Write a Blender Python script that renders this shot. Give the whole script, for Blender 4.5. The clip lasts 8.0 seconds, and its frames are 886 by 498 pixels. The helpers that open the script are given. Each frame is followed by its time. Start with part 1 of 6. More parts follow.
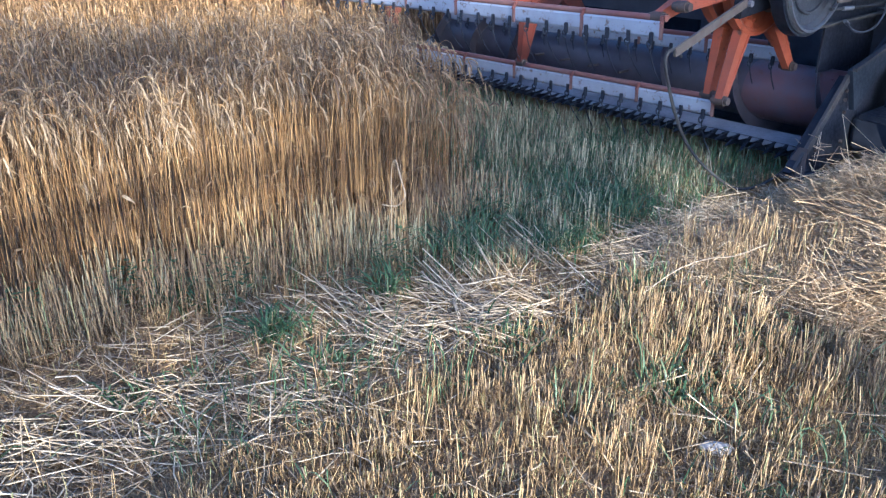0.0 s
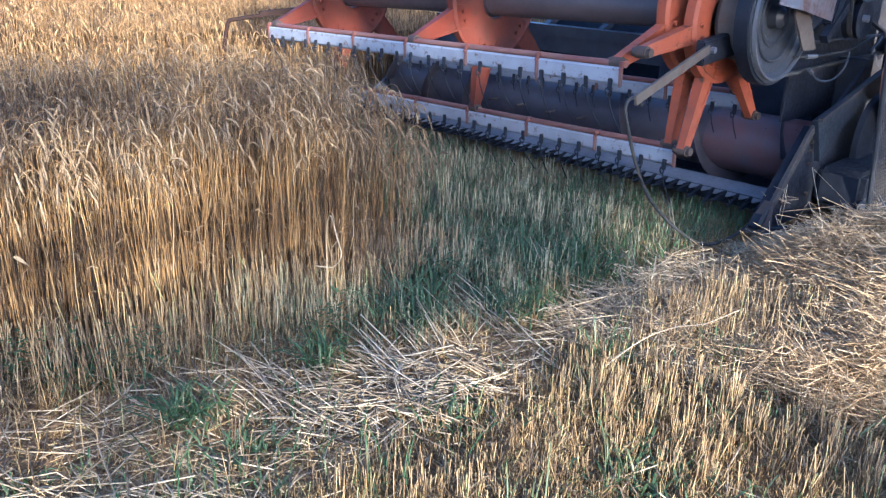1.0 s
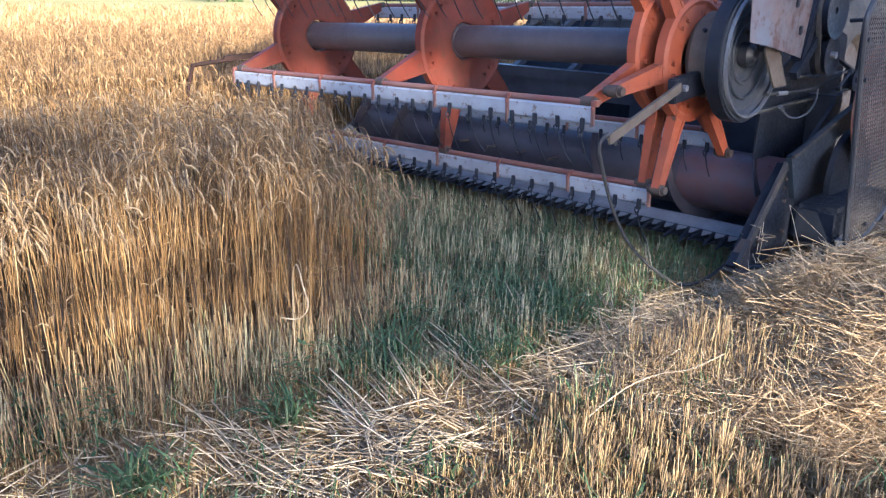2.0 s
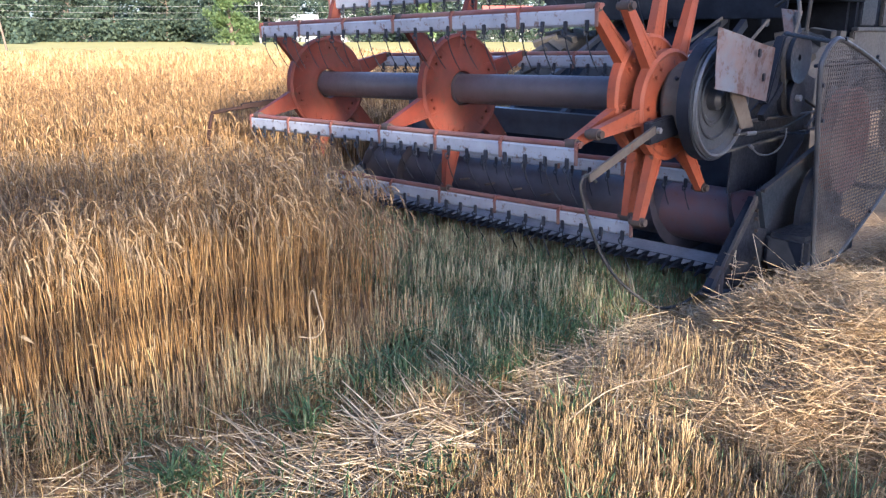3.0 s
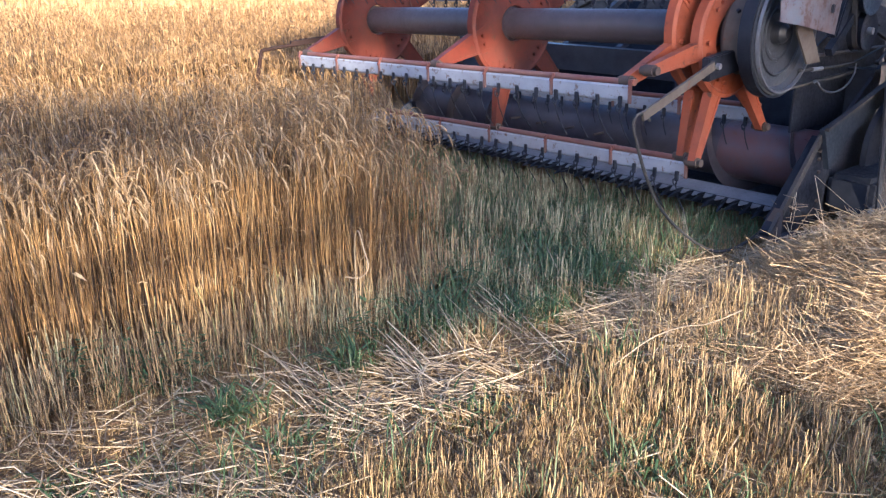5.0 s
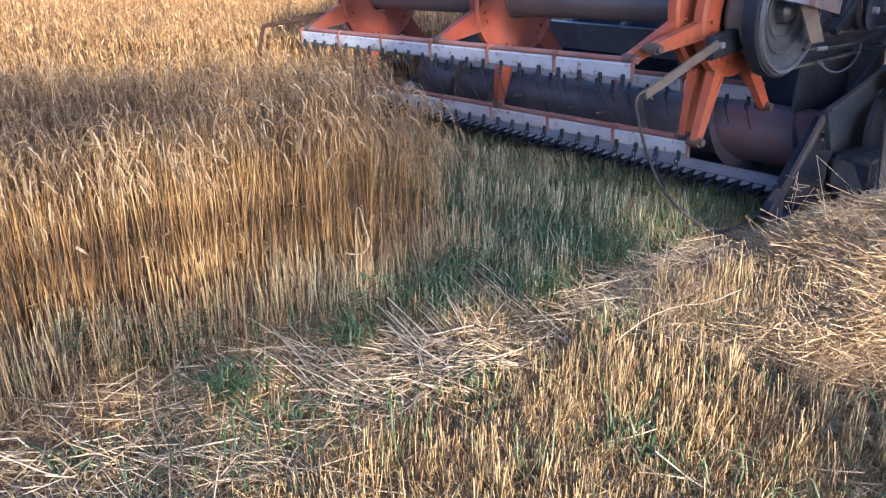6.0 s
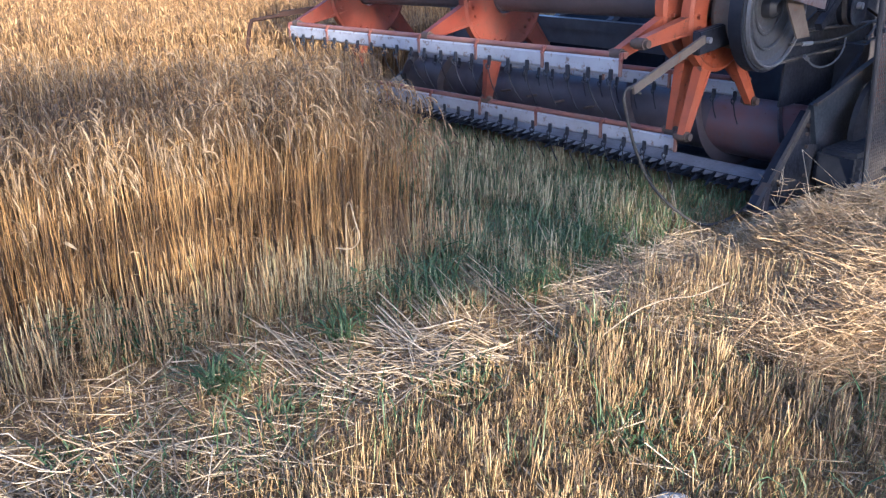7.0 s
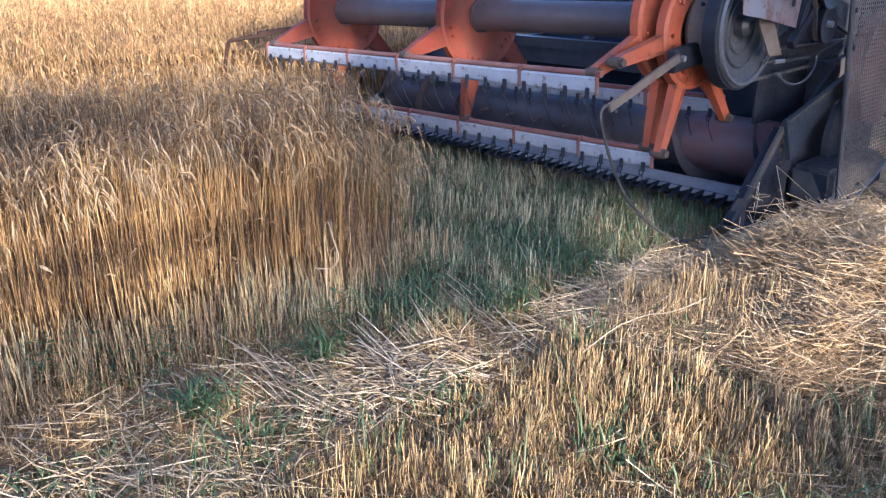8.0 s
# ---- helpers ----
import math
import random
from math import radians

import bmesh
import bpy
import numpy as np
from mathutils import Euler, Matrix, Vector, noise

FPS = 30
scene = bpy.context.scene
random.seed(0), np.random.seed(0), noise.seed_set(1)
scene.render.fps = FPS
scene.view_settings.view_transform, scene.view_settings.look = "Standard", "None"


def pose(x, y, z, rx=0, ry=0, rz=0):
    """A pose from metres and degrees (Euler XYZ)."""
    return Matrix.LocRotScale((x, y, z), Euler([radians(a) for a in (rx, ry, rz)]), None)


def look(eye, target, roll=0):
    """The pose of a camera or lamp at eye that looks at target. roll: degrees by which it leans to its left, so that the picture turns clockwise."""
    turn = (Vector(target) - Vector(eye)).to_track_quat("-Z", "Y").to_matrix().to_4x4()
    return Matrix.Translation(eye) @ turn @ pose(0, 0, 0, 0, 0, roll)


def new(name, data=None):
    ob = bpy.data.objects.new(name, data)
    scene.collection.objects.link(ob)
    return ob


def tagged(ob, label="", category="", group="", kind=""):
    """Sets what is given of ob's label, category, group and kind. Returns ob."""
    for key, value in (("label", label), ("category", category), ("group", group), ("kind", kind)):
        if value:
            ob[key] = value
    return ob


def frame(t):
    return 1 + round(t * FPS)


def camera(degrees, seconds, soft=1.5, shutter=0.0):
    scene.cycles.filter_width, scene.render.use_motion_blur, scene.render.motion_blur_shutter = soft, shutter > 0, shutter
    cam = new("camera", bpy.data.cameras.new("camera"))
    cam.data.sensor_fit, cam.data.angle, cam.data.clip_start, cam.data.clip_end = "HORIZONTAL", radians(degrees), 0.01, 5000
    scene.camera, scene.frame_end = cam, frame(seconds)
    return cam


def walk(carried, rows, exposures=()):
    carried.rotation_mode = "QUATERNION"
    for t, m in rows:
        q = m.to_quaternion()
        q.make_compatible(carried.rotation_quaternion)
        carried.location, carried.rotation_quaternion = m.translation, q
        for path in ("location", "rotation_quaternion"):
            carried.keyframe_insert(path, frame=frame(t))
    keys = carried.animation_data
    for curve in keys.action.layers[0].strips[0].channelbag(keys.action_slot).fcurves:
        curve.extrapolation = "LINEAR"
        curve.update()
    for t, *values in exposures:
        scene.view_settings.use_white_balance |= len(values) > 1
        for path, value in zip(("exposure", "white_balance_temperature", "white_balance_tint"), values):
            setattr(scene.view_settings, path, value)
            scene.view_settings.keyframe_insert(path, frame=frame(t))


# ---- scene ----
# Camera and walk --------------------------------------------------------------
cam = camera(57.0, 8.0, soft=1.3)
# seconds, x, y, z, yaw to the left, pitch up, lean
PATH = [
    (0.0, -0.095, -0.147, 1.494, 6.00, -23.33, 0.27),
    (0.5, -0.068, -0.147, 1.504, 4.23, -21.84, 0.83),
    (1.0, -0.065, 0.203, 1.451, 2.94, -20.49, 1.50),
    (1.5, -0.061, 0.472, 1.405, 1.42, -19.00, 1.53),
    (1.7, -0.070, 0.460, 1.407, 1.00, -18.35, 1.35),
    (2.8, -0.035, -0.083, 1.508, 1.61, -15.54, 0.08),
    (3.0, -0.016, -0.075, 1.514, 1.63, -15.00, 0.14),
    (3.5, 0.000, 0.000, 1.500, -0.00, -14.80, 0.80),
    (4.0, 0.009, -0.019, 1.508, 1.18, -17.03, 0.12),
    (4.5, 0.002, -0.027, 1.516, 4.34, -18.86, -0.60),
    (4.7, 0.005, -0.027, 1.510, 5.23, -18.97, -0.87),
    (6.0, 0.013, -0.036, 1.500, 5.63, -20.69, -0.17),
    (6.5, 0.009, -0.053, 1.500, 5.24, -21.09, -0.03),
    (7.0, 0.005, -0.052, 1.504, 4.71, -21.06, -0.03),
    (7.5, 0.011, -0.061, 1.509, 4.02, -20.57, -0.05),
    (8.0, 0.009, -0.050, 1.506, 3.24, -19.79, -0.13),
]


def eye_pose(x, y, z, yaw, pitch, lean):
    """The camera's pose: yaw about the vertical, then pitch, then lean about its own axis."""
    return pose(x, y, z, 0, 0, yaw) @ pose(0, 0, 0, 90 + pitch, 0, 0) @ pose(0, 0, 0, 0, 0, lean)


# seconds, stops, white balance in kelvin, tint
LOOK = [(0.0, 1.63, 4290, 13), (1.5, 1.72, 4580, 14), (3.0, 1.66, 4950, 18), (4.5, 1.66, 5000, 19), (8.0, 1.66, 4730, 18)]
walk(cam, [(t, eye_pose(*row)) for t, *row in PATH], LOOK)

# World and sun ----------------------------------------------------------------
SUN_FROM = (0.40, -0.9165)      # low sun behind the camera
SUN_UP = 16.2
SUN_TURN = math.degrees(math.atan2(SUN_FROM[0], SUN_FROM[1]))
world = bpy.data.worlds.new("world")
scene.world = world
world.use_nodes = True
wn = world.node_tree
sky = wn.nodes.new("ShaderNodeTexSky")
sky.sky_type = "NISHITA"
sky.sun_disc = False
sky.sun_elevation = radians(SUN_UP)
sky.sun_rotation = radians(SUN_TURN)
sky.air_density = 0.8
sky.dust_density = 2.0
sky.ozone_density = 1.0
wn.links.new(sky.outputs["Color"], wn.nodes["Background"].inputs["Color"])
wn.nodes["Background"].inputs["Strength"].default_value = 0.145
sun_data = bpy.data.lights.new("sun", "SUN")
sun_data.energy = 5.0
sun_data.angle = radians(0.6)
sun_data.color = (1.0, 0.78, 0.47)
sun = new("sun", sun_data)
sun.matrix_world = look((SUN_FROM[0] * 50, SUN_FROM[1] * 50, 50 * math.tan(radians(SUN_UP))), (0, 0, 0))

# Materials --------------------------------------------------------------------


def material(name, rough=0.7, metal=0.0):
    m = bpy.data.materials.new(name)
    m.use_nodes = True
    b = m.node_tree.nodes["Principled BSDF"]
    b.inputs["Roughness"].default_value = rough
    b.inputs["Metallic"].default_value = metal
    return m, m.node_tree, b


def ramp(nt, stops):
    r = nt.nodes.new("ShaderNodeValToRGB")
    els = r.color_ramp.elements
    while len(els) < len(stops):
        els.new(0.5)
    for e, (p, c) in zip(els, stops):
        e.position = p
        e.color = (*c, 1)
    return r


def noise_tex(nt, scale, detail=4.0, rough=0.6, coord="Object", stretch=None):
    tc = nt.nodes.new("ShaderNodeTexCoord")
    nz = nt.nodes.new("ShaderNodeTexNoise")
    nz.inputs["Scale"].default_value = scale
    nz.inputs["Detail"].default_value = detail
    nz.inputs["Roughness"].default_value = rough
    if stretch:
        mp = nt.nodes.new("ShaderNodeMapping")
        mp.inputs["Scale"].default_value = stretch
        nt.links.new(tc.outputs[coord], mp.inputs["Vector"])
        nt.links.new(mp.outputs["Vector"], nz.inputs["Vector"])
    else:
        nt.links.new(tc.outputs[coord], nz.inputs["Vector"])
    return nz


def mixed(nt, fac, a, b, blend="MIX", amount=None):
    mx = nt.nodes.new("ShaderNodeMix")
    mx.data_type = "RGBA"
    mx.blend_type = blend
    if amount is not None:
        mx.inputs[0].default_value = amount
    if fac is not None:
        nt.links.new(fac, mx.inputs[0])
    for sock, v in ((mx.inputs[6], a), (mx.inputs[7], b)):
        if isinstance(v, tuple):
            sock.default_value = (*v, 1)
        else:
            nt.links.new(v, sock)
    return mx.outputs[2]


def bumped(nt, bsdf, height, strength=0.4, dist=0.01):
    bp = nt.nodes.new("ShaderNodeBump")
    bp.inputs["Strength"].default_value = strength
    bp.inputs["Distance"].default_value = dist
    nt.links.new(height, bp.inputs["Height"])
    nt.links.new(bp.outputs["Normal"], bsdf.inputs["Normal"])


def plant(name, stops, rough=0.55, glow=0.0, streak=60.0):
    """Dry or green plant matter: a colour for each stalk, with fine streaks; glow: light let through thin tissue."""
    m, nt, b = material(name, rough)
    geo = nt.nodes.new("ShaderNodeNewGeometry")
    r = ramp(nt, stops)
    nt.links.new(geo.outputs["Random Per Island"], r.inputs["Fac"])
    nz = noise_tex(nt, streak, 3.0, 0.6, stretch=(1, 1, 0.25))
    rr = ramp(nt, [(0.3, (0.62, 0.6, 0.56)), (0.7, (1.12, 1.1, 1.05))])
    nt.links.new(nz.outputs["Fac"], rr.inputs["Fac"])
    col = mixed(nt, None, r.outputs["Color"], rr.outputs["Color"], "MULTIPLY", 0.8)
    nt.links.new(col, b.inputs["Base Color"])
    b.inputs["Specular IOR Level"].default_value = 0.35
    if glow:
        tr = nt.nodes.new("ShaderNodeBsdfTranslucent")
        nt.links.new(col, tr.inputs["Color"])
        ms = nt.nodes.new("ShaderNodeMixShader")
        ms.inputs[0].default_value = glow
        nt.links.new(b.outputs[0], ms.inputs[1])
        nt.links.new(tr.outputs[0], ms.inputs[2])
        nt.links.new(ms.outputs[0], nt.nodes["Material Output"].inputs["Surface"])
    return m


# The darkest third of the stalks paints in the shaded gaps between stems.
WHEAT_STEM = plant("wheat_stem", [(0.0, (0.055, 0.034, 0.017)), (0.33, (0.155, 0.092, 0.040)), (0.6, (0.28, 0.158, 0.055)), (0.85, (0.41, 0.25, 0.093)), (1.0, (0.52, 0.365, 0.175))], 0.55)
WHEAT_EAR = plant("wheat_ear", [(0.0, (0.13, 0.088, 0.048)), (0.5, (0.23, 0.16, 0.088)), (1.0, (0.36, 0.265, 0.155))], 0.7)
# Brighter copy of wheat_ear: the full sun on the far field is in its colour.
SUNLIT_FAR_EAR = plant("sunlit_far_ear", [(0.0, (0.20, 0.108, 0.040)), (0.5, (0.37, 0.220, 0.090)), (1.0, (0.52, 0.345, 0.160))], 0.7)
WHEAT_LEAF = plant("wheat_leaf", [(0.0, (0.15, 0.09, 0.045)), (0.6, (0.31, 0.215, 0.11)), (1.0, (0.48, 0.365, 0.205))], 0.6, 0.12)
STUBBLE = plant("stubble_stalk", [(0.0, (0.10, 0.062, 0.030)), (0.35, (0.235, 0.15, 0.066)), (0.62, (0.40, 0.265, 0.112)), (0.90, (0.55, 0.39, 0.18)), (1.0, (0.27, 0.29, 0.11))], 0.5)
# Grey-green copy of stubble_stalk; the shaded strip's tint is put in its colour.
SHADED_STUBBLE = plant("shaded_stubble_stalk", [(0.0, (0.13, 0.12, 0.065)), (0.35, (0.28, 0.255, 0.14)), (0.7, (0.47, 0.415, 0.235)), (1.0, (0.60, 0.535, 0.34))], 0.5)
STRAW = plant("loose_straw", [(0.0, (0.20, 0.15, 0.10)), (0.3, (0.36, 0.275, 0.17)), (0.8, (0.55, 0.44, 0.285)), (1.0, (0.68, 0.58, 0.42))], 0.45)
GOLD_STRAW = plant("swath_straw", [(0.0, (0.20, 0.135, 0.07)), (0.3, (0.44, 0.305, 0.16)), (0.75, (0.64, 0.46, 0.25)), (1.0, (0.70, 0.56, 0.36))], 0.45)
GRASS = plant("green_weed", [(0.0, (0.06, 0.115, 0.045)), (0.5, (0.10, 0.165, 0.07)), (1.0, (0.22, 0.26, 0.13))], 0.5, 0.3)
BLUEGRASS = plant("grey_green_weed", [(0.0, (0.06, 0.11, 0.045)), (1.0, (0.14, 0.20, 0.09))], 0.5, 0.25)
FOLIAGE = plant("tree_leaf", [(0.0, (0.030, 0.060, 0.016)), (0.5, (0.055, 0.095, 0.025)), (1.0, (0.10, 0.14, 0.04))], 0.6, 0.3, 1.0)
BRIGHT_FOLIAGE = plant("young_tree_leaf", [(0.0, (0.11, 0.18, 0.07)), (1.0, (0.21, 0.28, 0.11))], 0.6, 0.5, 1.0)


# Bluish leaf colour: the haze of distance is mixed into it.
HAZY_FOLIAGE = plant("hazy_far_leaf", [(0.0, (0.035, 0.062, 0.050)), (0.5, (0.065, 0.098, 0.070)), (1.0, (0.115, 0.15, 0.095))], 0.8, 0.3, 1.0)


def soil():
    m, nt, b = material("soil", 0.95)
    big = noise_tex(nt, 1.7, 6.0, 0.65)
    small = noise_tex(nt, 40.0, 6.0, 0.7)
    r = ramp(nt, [(0.25, (0.19, 0.118, 0.062)), (0.5, (0.34, 0.228, 0.122)), (0.75, (0.47, 0.345, 0.20))])
    nt.links.new(big.outputs["Fac"], r.inputs["Fac"])
    r2 = ramp(nt, [(0.3, (0.45, 0.45, 0.45)), (0.7, (1.25, 1.2, 1.1))])
    nt.links.new(small.outputs["Fac"], r2.inputs["Fac"])
    nt.links.new(mixed(nt, None, r.outputs["Color"], r2.outputs["Color"], "MULTIPLY", 1.0), b.inputs["Base Color"])
    bumped(nt, b, small.outputs["Fac"], 0.4, 0.010)
    return m


def mat_straw():
    """The felted underside of heaped straw."""
    m, nt, b = material("straw_mat", 0.8)
    nz = noise_tex(nt, 70.0, 6.0, 0.7, stretch=(1, 0.3, 1))
    r = ramp(nt, [(0.3, (0.15, 0.10, 0.05)), (0.55, (0.32, 0.225, 0.112)), (0.8, (0.48, 0.355, 0.19))])
    nt.links.new(nz.outputs["Fac"], r.inputs["Fac"])
    nt.links.new(r.outputs["Color"], b.inputs["Base Color"])
    bumped(nt, b, nz.outputs["Fac"], 0.4, 0.010)
    return m


def far_wheat():
    m, nt, b = material("wheat_canopy", 0.8)
    big = noise_tex(nt, 0.25, 5.0, 0.6)
    small = noise_tex(nt, 9.0, 6.0, 0.75)
    r = ramp(nt, [(0.25, (0.38, 0.22, 0.085)), (0.5, (0.50, 0.32, 0.13)), (0.8, (0.57, 0.40, 0.18))])
    nt.links.new(big.outputs["Fac"], r.inputs["Fac"])
    r2 = ramp(nt, [(0.3, (0.5, 0.46, 0.4)), (0.7, (1.2, 1.2, 1.15))])
    nt.links.new(small.outputs["Fac"], r2.inputs["Fac"])
    nt.links.new(mixed(nt, None, r.outputs["Color"], r2.outputs["Color"], "MULTIPLY", 0.9), b.inputs["Base Color"])
    bumped(nt, b, small.outputs["Fac"], 1.0, 0.15)
    return m


def painted(name, paint, worn, rust=(0.13, 0.055, 0.03), rough=0.5, wear=0.55, metal=0.0, dust=(0.33, 0.27, 0.20), dusty=0.35, gloss=0.5, grain=45.0):
    """Old paint on sheet metal: faded patches, scratches down to rust, a film of field dust."""
    m, nt, b = material(name, rough, metal)
    big = noise_tex(nt, 5.0, 6.0, 0.65)
    fine = noise_tex(nt, grain, 7.0, 0.75)
    b.inputs["Specular IOR Level"].default_value = gloss
    r1 = ramp(nt, [(0.35, paint), (0.68, worn)])
    nt.links.new(big.outputs["Fac"], r1.inputs["Fac"])
    chips = ramp(nt, [(wear, (0, 0, 0)), (wear + 0.08, (1, 1, 1))])
    nt.links.new(fine.outputs["Fac"], chips.inputs["Fac"])
    col = mixed(nt, chips.outputs["Color"], r1.outputs["Color"], rust)
    film = noise_tex(nt, 2.2, 5.0, 0.6)
    fr = ramp(nt, [(0.35, (0, 0, 0)), (0.8, (dusty, dusty, dusty))])
    nt.links.new(film.outputs["Fac"], fr.inputs["Fac"])
    nt.links.new(mixed(nt, fr.outputs["Color"], col, dust), b.inputs["Base Color"])
    rr = ramp(nt, [(0.3, (rough - 0.12,) * 3), (0.7, (min(1.0, rough + 0.25),) * 3)])
    nt.links.new(fine.outputs["Fac"], rr.inputs["Fac"])
    nt.links.new(rr.outputs["Color"], b.inputs["Roughness"])
    bumped(nt, b, fine.outputs["Fac"], 0.12, 0.004)
    return m


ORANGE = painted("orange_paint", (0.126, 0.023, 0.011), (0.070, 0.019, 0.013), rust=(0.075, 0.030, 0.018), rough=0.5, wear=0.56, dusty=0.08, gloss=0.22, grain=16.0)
# Same paint, lighter: the light on the near spiders is put in its colour.
LIT_ORANGE = painted("lit_orange_paint", (0.31, 0.070, 0.026), (0.22, 0.058, 0.028), rust=(0.10, 0.045, 0.03), rough=0.5, wear=0.58, dusty=0.10, gloss=0.25, grain=16.0)
RED_OXIDE = painted("red_oxide_paint", (0.155, 0.040, 0.028), (0.12, 0.046, 0.038), rough=0.55, wear=0.6)
SLAT_GREY = painted("slat_grey", (0.305, 0.322, 0.37), (0.225, 0.237, 0.275), rust=(0.13, 0.09, 0.075), rough=0.5, wear=0.55, dusty=0.12, gloss=0.35, grain=18.0)
DRUM_BROWN = painted("drum_brown", (0.055, 0.042, 0.045), (0.082, 0.062, 0.065), rough=0.4, wear=0.62, dusty=0.06)
AUGER_RED = painted("auger_red", (0.100, 0.042, 0.043), (0.062, 0.052, 0.064), rust=(0.09, 0.04, 0.03), rough=0.36, wear=0.58, dusty=0.08, grain=14.0)
AUGER_DARK = painted("auger_dark", (0.024, 0.023, 0.033), (0.050, 0.044, 0.056), rust=(0.07, 0.035, 0.03), rough=0.4, wear=0.62, dusty=0.12, grain=14.0)
DARK_STEEL = painted("dark_steel", (0.019, 0.022, 0.032), (0.046, 0.050, 0.064), rust=(0.07, 0.045, 0.035), rough=0.38, wear=0.64, dusty=0.06, gloss=0.3)
BLACK_STEEL = painted("black_steel", (0.009, 0.011, 0.017), (0.025, 0.028, 0.038), rust=(0.05, 0.035, 0.03), rough=0.4, wear=0.66, dusty=0.02, gloss=0.18)
GREY_STEEL = painted("grey_steel", (0.20, 0.20, 0.21), (0.28, 0.27, 0.26), rough=0.45, wear=0.6, metal=0.3)
WORN_STEEL = painted("worn_bright_steel", (0.42, 0.42, 0.43), (0.30, 0.29, 0.29), rough=0.35, wear=0.62, metal=0.7, dusty=0.1)
GUARD_GREY = painted("guard_grey", (0.055, 0.052, 0.056), (0.036, 0.034, 0.036), rough=0.5, wear=0.58, metal=0.3)
DIM_STEEL = painted("dim_rusty_steel", (0.050, 0.038, 0.033), (0.075, 0.058, 0.050), rough=0.65, wear=0.6, dusty=0.08, gloss=0.2)
GREY_DARK = painted("scuffed_grey_blue", (0.022, 0.025, 0.032), (0.045, 0.048, 0.057), rough=0.36, wear=0.62, metal=0.2, dusty=0.05, gloss=0.4)
BLUE_STEEL = painted("blue_grey_steel", (0.017, 0.023, 0.034), (0.034, 0.043, 0.056), rust=(0.07, 0.05, 0.045), rough=0.40, wear=0.64, dusty=0.05, gloss=0.3)
PULLEY_GREY = painted("cast_grey", (0.058, 0.062, 0.071), (0.040, 0.043, 0.050), rust=(0.09, 0.07, 0.06), rough=0.45, wear=0.6, metal=0.2, dusty=0.06, gloss=0.35)
GUARD_BRIGHT = painted("scuffed_light_steel", (0.13, 0.135, 0.15), (0.09, 0.094, 0.105), rough=0.42, wear=0.58, metal=0.3, dusty=0.08)
TAN_STEEL = painted("tan_dusty_steel", (0.115, 0.094, 0.074), (0.080, 0.063, 0.052), rough=0.7, wear=0.6, grain=20.0, dusty=0.12, gloss=0.2)
PLATE_TIN = painted("scratched_tin", (0.125, 0.14, 0.17), (0.15, 0.088, 0.072), rust=(0.10, 0.055, 0.042), rough=0.45, wear=0.50, metal=0.3, dusty=0.15, grain=11.0)
BODY_GREY = painted("body_panel_grey", (0.042, 0.038, 0.036), (0.028, 0.026, 0.025), rough=0.5, wear=0.66, dusty=0.15)
BODY_BLUE = painted("body_panel_blue_black", (0.007, 0.009, 0.014), (0.015, 0.018, 0.026), rust=(0.03, 0.025, 0.025), rough=0.7, wear=0.76, dusty=0.0, gloss=0.05)
LIP_STEEL = painted("lip_steel", (0.25, 0.25, 0.27), (0.15, 0.148, 0.16), rust=(0.10, 0.12, 0.11), rough=0.4, wear=0.60, metal=0.15, dusty=0.10)
DARK_RUST = painted("dark_rust", (0.035, 0.018, 0.014), (0.022, 0.014, 0.012), rough=0.7, wear=0.7, dusty=0.02, gloss=0.1)
RUBBER = painted("rubber", (0.02, 0.02, 0.021), (0.035, 0.034, 0.033), rust=(0.05, 0.045, 0.04), rough=0.75, wear=0.62, dusty=0.4)
CABLE = painted("cable_sheath", (0.030, 0.029, 0.028), (0.055, 0.052, 0.050), rough=0.6, wear=0.7, dusty=0.05, gloss=0.2)
WHITE_WALL = painted("white_wall", (0.62, 0.61, 0.60), (0.55, 0.54, 0.53), rust=(0.5, 0.48, 0.45), rough=0.8, wear=0.7)
ROOF_GREY = painted("roof_grey", (0.42, 0.43, 0.45), (0.36, 0.37, 0.38), rough=0.7, wear=0.7)
ROOF_RED = painted("roof_red", (0.50, 0.11, 0.07), (0.42, 0.12, 0.08), rough=0.7, wear=0.7)
BARK = painted("bark", (0.12, 0.085, 0.06), (0.18, 0.14, 0.10), rust=(0.05, 0.04, 0.03), rough=0.9, wear=0.55)
CONCRETE = painted("concrete", (0.34, 0.34, 0.34), (0.28, 0.28, 0.28), rust=(0.3, 0.28, 0.26), rough=0.85, wear=0.65)
PALE_STONE = painted("pale_stone", (0.44, 0.38, 0.30), (0.36, 0.31, 0.25), rust=(0.45, 0.41, 0.36), rough=0.85, wear=0.6)


def meadow_grass():
    m, nt, b = material("meadow_grass", 0.9)
    b.inputs["Specular IOR Level"].default_value = 0.05
    nz = noise_tex(nt, 0.4, 6.0, 0.7)
    r = ramp(nt, [(0.3, (0.40, 0.36, 0.12)), (0.7, (0.56, 0.47, 0.18))])
    nt.links.new(nz.outputs["Fac"], r.inputs["Fac"])
    nt.links.new(r.outputs["Color"], b.inputs["Base Color"])
    return m


SOIL, STRAW_MAT, FAR_WHEAT, MEADOW = soil(), mat_straw(), far_wheat(), meadow_grass()
GLASS_DARK, _, gb = material("window_glass", 0.08)
gb.inputs["Base Color"].default_value = (0.02, 0.025, 0.03, 1)

